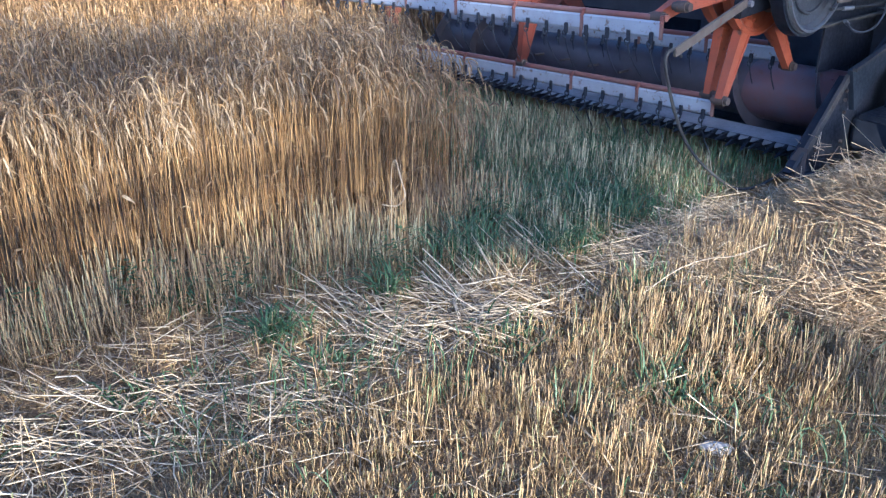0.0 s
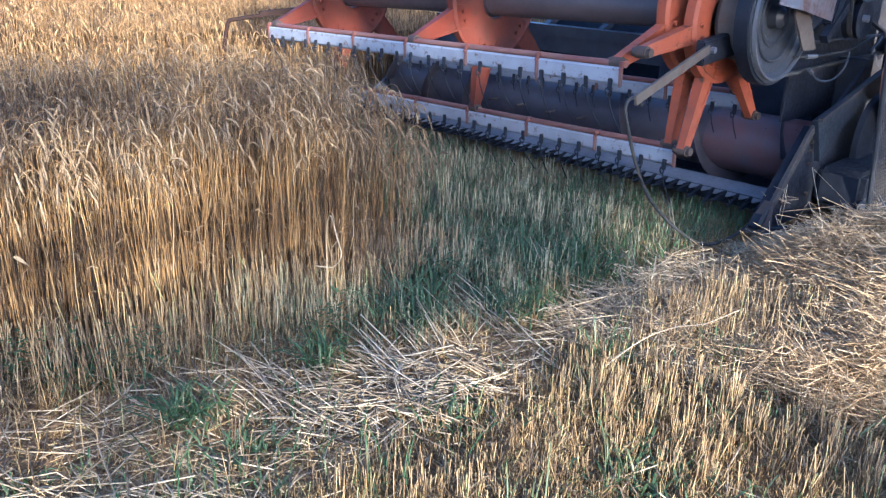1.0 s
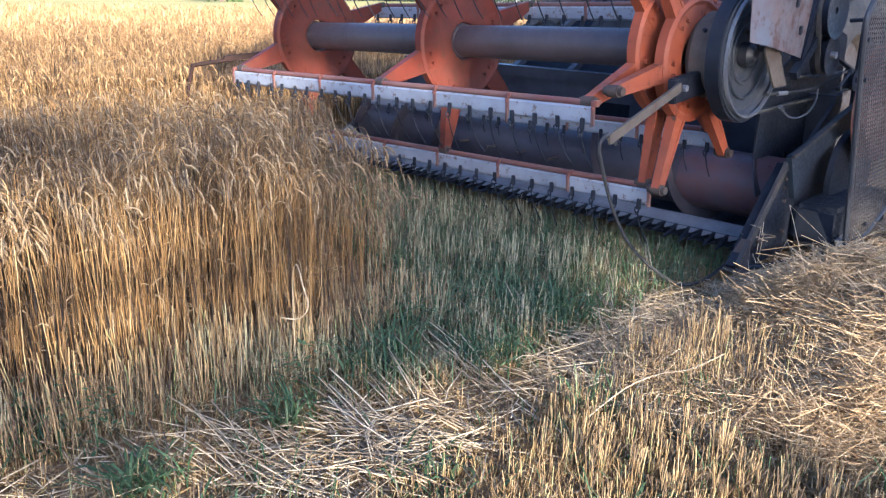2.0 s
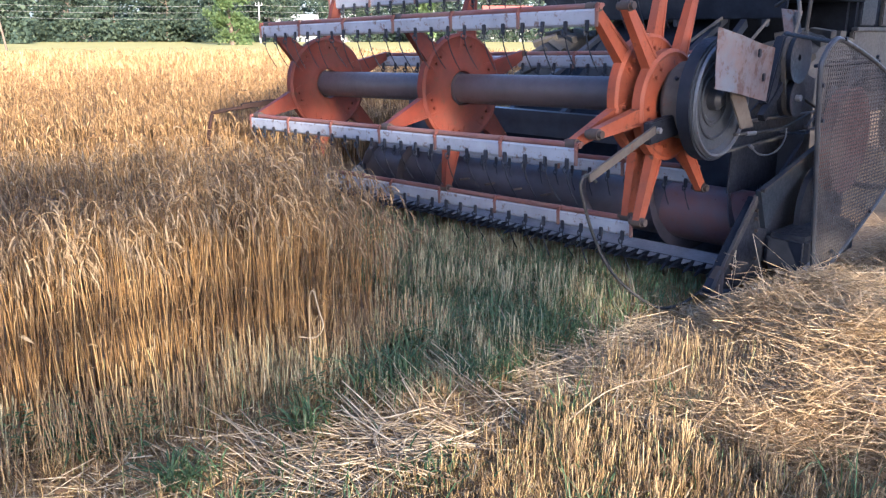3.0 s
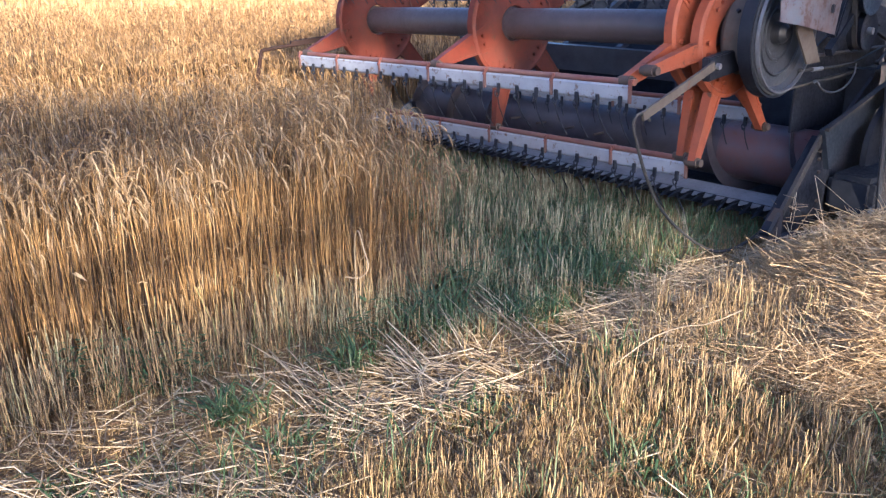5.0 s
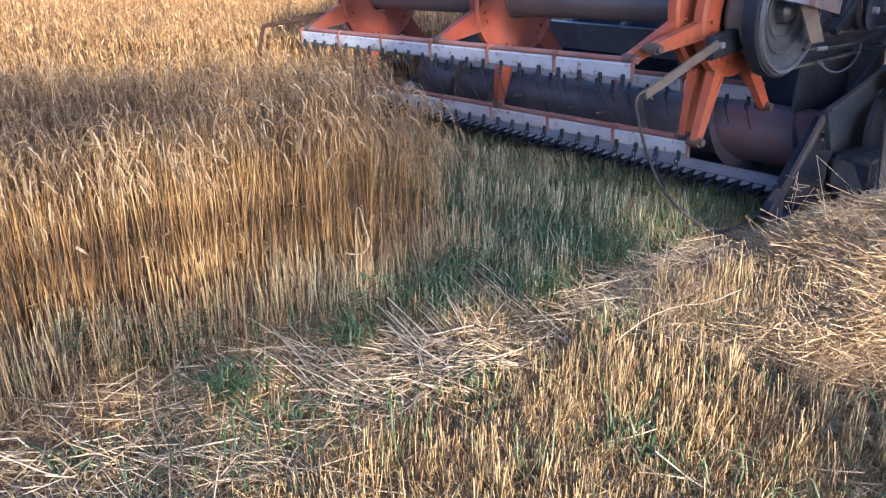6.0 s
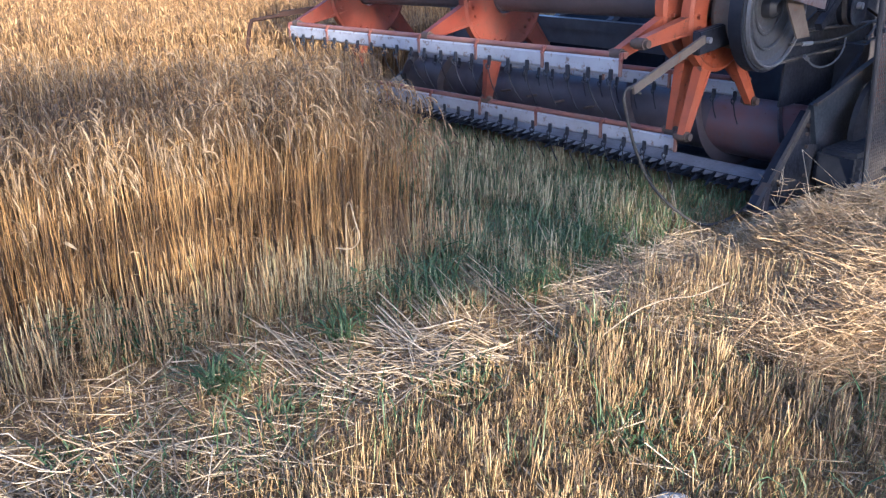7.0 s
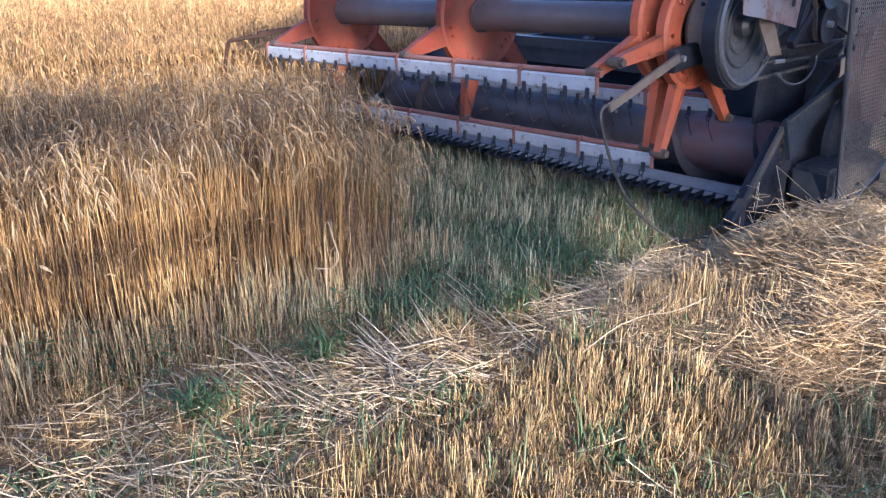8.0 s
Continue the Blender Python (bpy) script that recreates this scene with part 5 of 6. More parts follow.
part("header_pan", bm, DARK_STEEL, harvester, "dark curved header pan")
bm = bmesh.new()
sheet(bm, [(0.0, -0.905, 0.31), (0.0, -0.905, 0.81), (3.64, -0.905, 0.81), (3.64, -0.905, 0.31), (2.54, -0.905, 0.31), (2.54, -0.905, 0.68), (1.36, -0.905, 0.68), (1.36, -0.905, 0.31)], (0, 1, 0), 0.04)
part("back_wall", bm, DARK_STEEL, harvester, "dark back wall of the header")
bm = bmesh.new()
beam(bm, (-0.02, -0.90, 0.84), (3.66, -0.90, 0.84), 0.10, 0.08)
part("top_beam", bm, DARK_STEEL, harvester, "dark blue-black top beam of the header")
for k in (0, 1, 2, 6, 7):
    bm = bmesh.new()
    box(bm, (0.25 + 0.49 * k, -0.845, 0.56), (0.05, 0.05, 0.46), bevel=0.008)
    part("wall_rib", bm, DARK_STEEL, harvester)
for s0, nm in ((3.64, "far_side_sheet"), (-0.02, "near_side_sheet")):
    bm = bmesh.new()
    top = [(s0, 0.12, 0.25), (s0, -0.30, 0.50), (s0, -0.95, 0.90)] if s0 < 1 else [(s0, 0.05, 0.19), (s0, -0.15, 0.31), (s0, -0.43, 0.46), (s0, -0.89, 0.71), (s0, -0.95, 0.84)]
    out = [(s0, 0.22, 0.05), *top, (s0, -0.98, 0.12), (s0, 0.0, 0.05)]
    sheet(bm, out, (1, 0, 0), 0.02)
    part(nm, bm, DARK_STEEL, harvester, "dark steel side sheet of the header")

# auger with flights
AUG = (-0.44, 0.365)
bm = bmesh.new()
lathe(bm, AUG, [(0.62, 0.14), (0.62, 0.185), (3.60, 0.185), (3.60, 0.14)], 40)
auger = part("auger_tube", bm, AUGER_DARK, harvester, "dark scoured steel feed auger tube")
bm = bmesh.new()
lathe(bm, AUG, [(0.02, 0.14), (0.02, 0.186), (0.625, 0.186), (0.625, 0.14)], 40)
part("auger_end", bm, AUGER_RED, auger, "rust red end section")


def flight(s0, s1, turns, hand):
    bm = bmesh.new()
    n = int(28 * turns)
    prev = None
    for i in range(n + 1):
        f = i / n
        a = 2 * math.pi * turns * f * hand
        s = s0 + (s1 - s0) * f
        c, d = math.cos(a), math.sin(a)
        ring = [bm.verts.new((s + o, AUG[0] + r * c, AUG[1] + r * d)) for r, o in ((0.18, -0.003), (0.262, -0.003), (0.262, 0.003), (0.18, 0.003))]
        if prev:
            for k in range(4):
                bm.faces.new((prev[k], prev[(k + 1) % 4], ring[(k + 1) % 4], ring[k]))
        prev = ring
    part("auger_flight", bm, AUGER_DARK, auger, "worn spiral flight")


flight(0.10, 1.40, 2.4, 1)
flight(3.56, 2.45, 2.4, 1)
for k in range(10):
    a = 2.1 * k
    p = Vector((1.52 + 0.09 * k, AUG[0] + 0.17 * math.cos(a), AUG[1] + 0.17 * math.sin(a)))
    bm = bmesh.new()
    between(bm, p, p + Vector((0, math.cos(a), math.sin(a))) * 0.12, 0.009, sides=8)
    part("feed_finger", bm, DIM_STEEL, auger, "retracting feed finger")

# near end: divider, end frame, drive case
bm = bmesh.new()
sheet(bm, [(-0.06, 0.335, 0.115), (-0.06, 0.13, 0.325), (-0.06, -0.15, 0.58), (-0.06, -0.22, 0.38), (-0.06, -0.36, 0.36), (-0.06, -0.42, 0.07), (-0.06, 0.30, 0.07)], (1, 0, 0), 0.05)
div = part("crop_divider", bm, BLACK_STEEL, harvester, "black triangular crop divider with bolts", smooth=False)
for dd, zz in ((-0.15, 0.50), (-0.155, 0.45), (-0.17, 0.375), (-0.20, 0.20), (0.10, 0.20)):
    bm = bmesh.new()
    between(bm, (-0.075, dd, zz), (-0.058, dd, zz), 0.011, sides=6)
    part("divider_bolt", bm, DIM_STEEL, div)
bm = bmesh.new()
beam(bm, (-0.07, 0.325, 0.115), (-0.07, -0.15, 0.60), 0.044, 0.020, up=(1, 0, 0))
part("divider_edge", bm, BODY_GREY, div, "worn dark front edge")
bm = bmesh.new()
sheet(bm, [(-0.13, 0.32, 0.075), (0.01, 0.32, 0.075), (-0.035, 0.23, 0.235), (-0.085, 0.23, 0.235)], (0, 1, 0.5), 0.012)
part("divider_shoe", bm, DIM_STEEL, div, "dusty brown divider shoe")
bm = bmesh.new()
sheet(bm, [(-0.10, -0.10, 0.625), (-0.10, -0.40, 0.69), (-0.10, -0.70, 0.765), (-0.10, -1.10, 0.86), (-0.10, -1.10, 0.72), (-0.10, -0.73, 0.655), (-0.10, -0.45, 0.55), (-0.10, -0.22, 0.385)], (1, 0, 0), 0.03)
brace = part("brace", bm, BLUE_STEEL, harvester, "blue-grey slanting brace of the end frame")
bm = bmesh.new()
beam(bm, (-0.11, -0.10, 0.630), (-0.11, -1.10, 0.868), 0.018, 0.024, up=(1, 0, 0))
part("brace_flange", bm, GUARD_GREY, brace, "worn folded edge")
bm = bmesh.new()
box(bm, (-0.20, -0.68, 0.24), (0.26, 0.80, 0.22), bevel=0.03)
lathe(bm, (-0.86, 0.42), [(-0.16, 0.0), (-0.16, 0.24), (-0.15, 0.27), (-0.12, 0.28), (-0.12, 0.0)], 40)
part("drive_case", bm, BLACK_STEEL, harvester, "dark round drive case low on the end frame")
bm = bmesh.new()
pipe(bm, smooth_line([(-0.06, 0.24, 0.085), (-0.16, -0.04, 0.075), (-0.30, -0.42, 0.10), (-0.35, -0.54, 0.15), (-0.36, -0.64, 0.22)], 5), 0.014, 8)
part("skid_rod", bm, BLACK_STEEL, harvester, "bent black skid rod near the ground")
bm = bmesh.new()
box(bm, (-0.345, -0.32, 0.185), (0.05, 0.15, 0.042), (0, 0, 10), 0.012)
part("skid_bracket", bm, WORN_STEEL, harvester, "bright skid bracket")
bm = bmesh.new()
box(bm, (0.02, -1.52, 0.72), (0.14, 0.20, 1.20), bevel=0.01)
box(bm, (0.08, -0.72, 1.24), (0.10, 0.55, 0.08), (18, 0, 0), 0.01)
box(bm, (0.05, -0.46, 1.28), (0.06, 0.08, 0.42), (22, 0, 0), 0.008)
beam(bm, (0.03, -0.30, 1.02), (0.03, -0.80, 1.42), 0.04, 0.05)
part("end_frame", bm, BLACK_STEEL, harvester, "black end frame that carries the drive")
bm = bmesh.new()
pipe(bm, smooth_line([(0.05, -0.24, 0.860), (0.05, -0.36, 0.800), (0.05, -0.52, 0.778), (0.05, -0.66, 0.805), (0.05, -0.735, 0.868), (0.06, -0.76, 0.94)], 6), 0.006, 6)
between(bm, (0.05, -0.225, 0.866), (0.05, -0.275, 0.842), 0.011, sides=8)
part("hose", bm, GUARD_BRIGHT, harvester, "thin pale grey hose")
bm = bmesh.new()
pipe(bm, smooth_line([(0.05, -0.02, 0.945), (0.05, -0.28, 0.932), (0.05, -0.55, 0.928), (0.05, -0.74, 0.936), (0.05, -1.08, 0.992)], 6), 0.009, 8)
part("hose", bm, CABLE, harvester, "thin dark hose")
bm = bmesh.new()
between(bm, (0.05, -0.17, 0.936), (0.05, -0.29, 0.932), 0.012, sides=8)
part("hose_fitting", bm, WORN_STEEL, harvester, "bright hose fitting")
bm = bmesh.new()
pipe(bm, smooth_line([(0.08, -0.95, 1.50), (0.05, -0.90, 1.80), (0.02, -0.78, 2.05), (0.0, -0.82, 2.15)], 6), 0.012, 6)
part("hose", bm, CABLE, harvester, "thin grey hose")

for (p, q, r) in (((0.097, -0.26, 0.998), (0.097, -1.34, 0.984), 0.011), ((0.02, -0.98, 0.91), (0.02, -1.14, 1.0), 0.008)):
    bm = bmesh.new()
    between(bm, p, q, r, sides=8)
    for e in (p, q):
        between(bm, Vector(e) - Vector((r * 1.6, 0, 0)), Vector(e) + Vector((r * 1.6, 0, 0)), r * 1.7, sides=10)
    part("stay_rod", bm, GUARD_GREY, harvester, "thin grey stay rod with eyes")
for dd, zz, r in ((-0.94, 1.08, 0.11),):
    bm = bmesh.new()
    lathe(bm, (dd, zz), [(-0.16, 0.015), (-0.16, r - 0.02), (-0.17, r), (-0.15, r - 0.012), (-0.13, r), (-0.13, 0.015)], 32, closed=True)
    part("sprocket", bm, DARK_STEEL, harvester, "dark chain sprocket on the end frame")
for dd, zz in ((-0.10, 1.05), (-0.05, 1.24), (-0.30, 1.475), (-0.85, 1.37), (-1.30, 1.235), (-1.50, 0.85), (-1.1, 0.40), (-0.5, 0.25)):
    bm = bmesh.new()
    between(bm, (-0.402, dd, zz), (-0.388, dd, zz), 0.012, sides=6)
    part("guard_bolt", bm, BLACK_STEEL, harvester)

# perforated side guard: a rounded frame with a lattice of expanded metal
GUARD_S = -0.38
outline = [(-0.27, 0.135), (-0.14, 0.75), (-0.03, 1.27), (-0.05, 1.38), (-0.16, 1.46), (-0.32, 1.465), (-0.90, 1.33), (-1.26, 1.20), (-1.36, 1.08), (-1.42, 0.60), (-1.33, 0.47), (-0.60, 0.18)]
bm = bmesh.new()
ring = smooth_line([(GUARD_S, d, z) for d, z in outline] + [(GUARD_S, *outline[0])], 4)
pipe(bm, ring, 0.014, 8)
guard = part("side_guard", bm, GREY_DARK, harvester, "grey perforated metal side guard with a tube frame")


def lattice(bm, poly, pitch, width, slope):
    """Strips of expanded metal across a polygon in the d, z plane, leaning one way."""
    poly = [(p.y, p.z) for p in poly]
    nx, nz = math.cos(slope), math.sin(slope)
    lo = min(p[0] * nx + p[1] * nz for p in poly)
    hi = max(p[0] * nx + p[1] * nz for p in poly)
    tx, tz = -nz, nx
    c = lo + pitch / 2
    while c < hi:
        cuts = []
        for (x0, y0), (x1, y1) in zip(poly, poly[1:]):
            f0, f1 = x0 * nx + y0 * nz - c, x1 * nx + y1 * nz - c
            if (f0 > 0) != (f1 > 0):
                u = f0 / (f0 - f1)
                cuts.append((x0 + (x1 - x0) * u) * tx + (y0 + (y1 - y0) * u) * tz)
        cuts.sort()
        for a, b in zip(cuts[::2], cuts[1::2]):
            q = []
            for w in (-width / 2, width / 2):
                for e in (a, b):
                    q.append((nx * (c + w) + tx * e, nz * (c + w) + tz * e))
            vs = [bm.verts.new((GUARD_S + o, q[i][0], q[i][1])) for o in (-0.0015, 0.0015) for i in (0, 1, 3, 2)]
            bm.faces.new(vs[:4][::-1])
            bm.faces.new(vs[4:])
            bm.faces.new((vs[0], vs[1], vs[5], vs[4]))
            bm.faces.new((vs[2], vs[3], vs[7], vs[6]))
        c += pitch


bm = bmesh.new()
lattice(bm, ring, 0.024, 0.0046, radians(32))
lattice(bm, ring, 0.024, 0.0046, radians(-32))
part("guard_mesh", bm, GUARD_GREY, guard, "expanded metal mesh", smooth=False)
bm = bmesh.new()
sheet(bm, [(0.14, -0.20, 0.565), (0.14, -0.20, 0.95), (0.14, -0.95, 1.30), (0.14, -1.36, 1.20), (0.14, -1.36, 0.565)], (1, 0, 0), 0.012)
part("drive_sheet", bm, BLACK_STEEL, harvester, "blue-black sheet behind the drive", smooth=False)
bm = bmesh.new()
pipe(bm, smooth_line([(GUARD_S + 0.02, -1.30, 1.24), (GUARD_S + 0.30, -1.46, 1.16), (GUARD_S + 0.34, -1.50, 0.85), (GUARD_S + 0.28, -1.52, 0.52), (GUARD_S + 0.02, -1.48, 0.50)], 5), 0.020, 8)
part("guard_hoop", bm, BLACK_STEEL, guard, "black tube hoop behind the guard")
for p, q in (((GUARD_S, -0.16, 1.46), (0.02, -0.50, 1.50)), ((GUARD_S, -0.95, 1.34), (0.02, -1.0, 1.30))):
    bm = bmesh.new()
    pipe(bm, [p, q], 0.012, 8)
    part("guard_stay", bm, BLACK_STEEL, guard, "black stay of the guard")
bm = bmesh.new()
lathe(bm, (-0.92, 0.86), [(-0.26, 0.02), (-0.26, 0.28), (-0.28, 0.31), (-0.28, 0.33), (-0.24, 0.31), (-0.20, 0.33), (-0.20, 0.31), (-0.22, 0.02)], 44, closed=True)
part("guarded_pulley", bm, RED_OXIDE, harvester, "rusty red pulley behind the guard")

# feeder house and the machine behind it
bm = bmesh.new()
sheet(bm, [(1.40, -0.90, 0.24), (1.40, -0.90, 0.82), (1.40, -2.60, 1.62), (1.40, -2.60, 0.98)], (1, 0, 0), 1.10)
part("feeder_house", bm, BODY_BLUE, harvester, "dark sloping feeder house", smooth=False)
for k in range(3):
    bm = bmesh.new()
    beam(bm, (1.42 + 0.53 * k, -0.95, 0.86), (1.42 + 0.53 * k, -2.55, 1.615), 0.05, 0.05)
    part("feeder_rib", bm, DARK_STEEL, harvester)


def front_wheel(s0):
    """A driven front wheel: lugged tyre and a dished rim."""
    c = (-2.75, 0.76)
    bm = bmesh.new()
    lathe(bm, c, [(s0, 0.42), (s0 - 0.01, 0.60), (s0 + 0.04, 0.70), (s0 + 0.12, 0.73), (s0 + 0.36, 0.73), (s0 + 0.44, 0.70), (s0 + 0.49, 0.60), (s0 + 0.48, 0.42)], 56, closed=True)
    wheel = part("front_wheel", bm, RUBBER, harvester, "big dusty front tyre with deep lugs")
    for k in range(22):
        for side in (0, 1):
            bm = bmesh.new()
            a = 2 * math.pi * (k + 0.5 * side) / 22
            u = Vector((0, math.cos(a), math.sin(a)))
            a2 = a + 0.16
            u2 = Vector((0, math.cos(a2), math.sin(a2)))
            base = Vector((0, *c))
            p = base + u * 0.735 + Vector((s0 + (0.02 if side == 0 else 0.46), 0, 0))
            q = base + u2 * 0.755 + Vector((s0 + 0.24, 0, 0))
            beam(bm, p, q, 0.055, 0.06, up=u)
            part("tyre_lug", bm, RUBBER, wheel, smooth=False)
    bm = bmesh.new()
    lathe(bm, c, [(s0 + 0.06, 0.08), (s0 + 0.04, 0.14), (s0 + 0.10, 0.34), (s0 + 0.02, 0.40), (s0 + 0.02, 0.44), (s0 + 0.20, 0.43), (s0 + 0.20, 0.08)], 40, closed=True)
    part("wheel_rim", bm, TAN_STEEL, wheel, "dusty wheel rim")


# clutter in the dark gap between the header and the machine
for p, q, w, h, mat, nm in (((0.50, -4.00, 1.88), (0.50, -4.62, 1.66), 0.05, 0.06, GREY_STEEL, "ladder_rail"), ((0.45, -1.25, 0.75), (0.70, -2.30, 1.60), 0.06, 0.09, BLACK_STEEL, "lift_strut"), ((0.10, -1.02, 1.30), (0.30, -1.30, 1.62), 0.03, 0.05, GREY_DARK, "chain_tightener"), ((0.75, -1.95, 1.30), (0.75, -1.95, 1.85), 0.05, 0.05, DARK_STEEL, "upright"), ((1.10, -1.40, 1.00), (1.10, -2.25, 1.58), 0.05, 0.07, BLACK_STEEL, "lift_strut")):
    bm = bmesh.new()
    beam(bm, p, q, w, h)
    part(nm, bm, mat, harvester)
bm = bmesh.new()
sheet(bm, [(0.66, -1.92, 1.68), (0.50, -1.92, 1.66), (0.53, -1.92, 1.50), (0.60, -1.92, 1.42)], (0, 1, 0), 0.01)
part("loose_panel", bm, PLATE_TIN, harvester, "pale scuffed three-cornered panel")
bm = bmesh.new()
sheet(bm, [(2.30, -1.55, 1.02), (1.62, -1.55, 1.02), (1.66, -1.55, 1.30), (1.80, -1.55, 1.42), (2.00, -1.55, 1.44)], (0, 1, 0), 0.02)
part("feeder_shield", bm, GREY_DARK, harvester, "grey-blue shield over the feeder house")
for line in ([(0.30, -1.05, 1.25), (0.22, -1.15, 1.55), (0.35, -1.40, 1.75), (0.70, -1.90, 1.70)], [(0.60, -0.92, 0.88), (0.62, -1.20, 1.15), (0.58, -1.60, 1.20), (0.66, -2.20, 1.55)], [(0.85, -0.92, 0.88), (0.80, -1.25, 1.30), (0.95, -1.70, 1.25), (0.90, -2.25, 1.60)], [(1.30, -0.92, 0.86), (1.25, -1.10, 1.10), (1.35, -1.50, 1.30), (1.30, -2.25, 1.62)]):
    bm = bmesh.new()
    pipe(bm, smooth_line(line, 6), 0.013, 7)
    part("hydraulic_hose", bm, RUBBER, harvester, "black hydraulic hose")

front_wheel(0.50)
front_wheel(2.92)
bm = bmesh.new()
beam(bm, (0.75, -2.75, 0.80), (3.20, -2.75, 0.80), 0.22, 0.22)
part("front_axle", bm, DARK_STEEL, harvester, "dark front axle beam")
bm = bmesh.new()
box(bm, (1.97, -3.10, 1.86), (2.50, 1.70, 0.16), bevel=0.02)
box(bm, (1.97, -2.28, 1.72), (2.40, 0.05, 0.22), bevel=0.01)
part("platform", bm, BODY_BLUE, harvester, "dark driver's platform")
for k in range(6):
    bm = bmesh.new()
    box(bm, (0.95 + 0.40 * k, -2.31, 1.70), (0.05, 0.06, 0.30), bevel=0.01)
    part("platform_rib", bm, DARK_STEEL, harvester)
bm = bmesh.new()
for s0, s1 in ((0.95, 1.05), (2.89, 2.99)):
    for d0 in (-2.42, -3.85):
        box(bm, ((s0 + s1) / 2, d0, 2.60), (0.09, 0.09, 1.40), bevel=0.01)
box(bm, (1.97, -3.12, 3.34), (2.20, 1.65, 0.12), bevel=0.04)
box(bm, (1.97, -2.42, 2.12), (1.95, 0.06, 0.44), bevel=0.01)
box(bm, (1.97, -3.86, 2.60), (2.00, 0.06, 1.40), bevel=0.01)
cab = part("cab", bm, BODY_BLUE, harvester, "dark cab frame above the feeder house")
for loc, size in (((1.97, -2.42, 2.82), (1.84, 0.012, 0.96)), ((1.0, -3.13, 2.62), (0.012, 1.34, 1.34)), ((2.94, -3.13, 2.62), (0.012, 1.34, 1.34))):
    bm = bmesh.new()
    box(bm, loc, size)
    part("cab_window", bm, GLASS_DARK, cab, "dark dusty cab glass", smooth=False)
bm = bmesh.new()
box(bm, (1.97, -5.75, 2.05), (2.30, 3.70, 2.30), bevel=0.06)
body = part("grain_tank", bm, BODY_BLUE, harvester, "dark rear body with the grain tank")
for k in range(3):
    bm = bmesh.new()
    box(bm, (0.79, -4.40 - 1.16 * k, 1.33), (0.05, 1.12, 0.38), bevel=0.012)
    panel = part("side_panel", bm, BODY_GREY, body, "dusty grey side panel")
    bm = bmesh.new()
    box(bm, (0.765, -4.40 - 1.16 * k, 1.535), (0.06, 1.15, 0.035), bevel=0.006)
    part("panel_trim", bm, GREY_DARK, panel)
for k in range(4):
    bm = bmesh.new()
    box(bm, (0.80, -4.22 - 0.55 * k, 1.86), (0.04, 0.30 if k % 2 else 0.40, 0.58), bevel=0.01)
    part("upper_panel", bm, BODY_GREY if k % 2 else BLACK_STEEL, body)
bm = bmesh.new()
box(bm, (1.97, -6.2, 0.85), (1.5, 2.6, 0.5), bevel=0.03)
part("lower_body", bm, DARK_STEEL, body)
for s0 in (0.95, 2.65):
    bm = bmesh.new()
    lathe(bm, (-6.9, 0.50), [(s0, 0.12), (s0, 0.42), (s0 + 0.04, 0.49), (s0 + 0.26, 0.49), (s0 + 0.30, 0.42), (s0 + 0.30, 0.12)], 40, closed=True)
    part("rear_wheel", bm, RUBBER, harvester, "small rear tyre")

# a few straws caught on the divider and one pale stone
soup = Soup()
rng = np.random.RandomState(8)
c = np.array(HEADER @ Vector((-0.08, 0.14, 0.24)))
m = 13
dirn = rng.normal(size=(m, 3)) * np.array([1, 1, 0.6]) + np.array([0, 0, 0.25])
dirn[:4] = np.array([0.05, 0.0, 1.0]) + rng.normal(0, 0.12, (4, 3))
dirn /= np.linalg.norm(dirn, axis=1, keepdims=True)
ln = rng.uniform(0.04, 0.09, m)
ln[:4] = rng.uniform(0.14, 0.26, 4)
start = c + rng.normal(0, 0.02, (m, 3))
start[:4, 2] -= 0.14
soup.tubes(np.stack([start, start + dirn * ln[:, None]], 1), np.full((m, 2), 0.0016), 4, 0)
soup.finish("caught_straw", [STRAW], "pale straws caught on the divider", "straw")
bm = bmesh.new()
bmesh.ops.create_icosphere(bm, subdivisions=3, radius=1.0)
for v in bm.verts:
    k = 1 + 0.22 * noise.noise(v.co * 1.7)
    v.co = Vector((v.co.x * 0.055 * k, v.co.y * 0.024 * k, v.co.z * 0.020 * k))
stone = link_mesh("stone", bm, PALE_STONE)
stone.matrix_world = pose(0.50, 1.88, 0.022, 0, 8, 8)
tagged(stone, "pale oblong stone lying in the stubble", "stone")

bm = bmesh.new()
pipe(bm, smooth_line([(-0.66, 3.10, 0.0), (-0.655, 3.08, 0.40), (-0.63, 3.04, 0.50), (-0.60, 3.00, 0.43), (-0.58, 2.97, 0.37), (-0.61, 2.95, 0.335), (-0.67, 2.94, 0.34)], 5), 0.0028, 6)
tagged(link_mesh("bent_stalk", bm, STRAW), "pale wheat stalk bent round into a hook", "straw")
bm = bmesh.new()
pipe(bm, smooth_line([(0.38, 2.75, 0.09), (0.51, 2.81, 0.17), (0.63, 2.85, 0.205), (0.74, 2.89, 0.205), (0.88, 2.97, 0.23)], 5), 0.0023, 6)
tagged(link_mesh("long_straw", bm, STRAW), "long pale straw lying across the stubble", "straw")
bm = bmesh.new()
pipe(bm, smooth_line([(-1.03, 3.16, 0.0), (-1.01, 3.14, 0.47), (-1.0, 3.15, 0.70), (-0.97, 3.15, 0.81), (-0.93, 3.14, 0.845), (-0.88, 3.11, 0.82), (-0.86, 3.07, 0.76)], 5), 0.0024, 6)
pipe(bm, smooth_line([(-0.88, 3.10, 0.815), (-0.865, 3.075, 0.775), (-0.86, 3.06, 0.73), (-0.862, 3.05, 0.69)], 4), [0.003] + [0.0065] * 8 + [0.004, 0.003, 0.002, 0.001], 6)
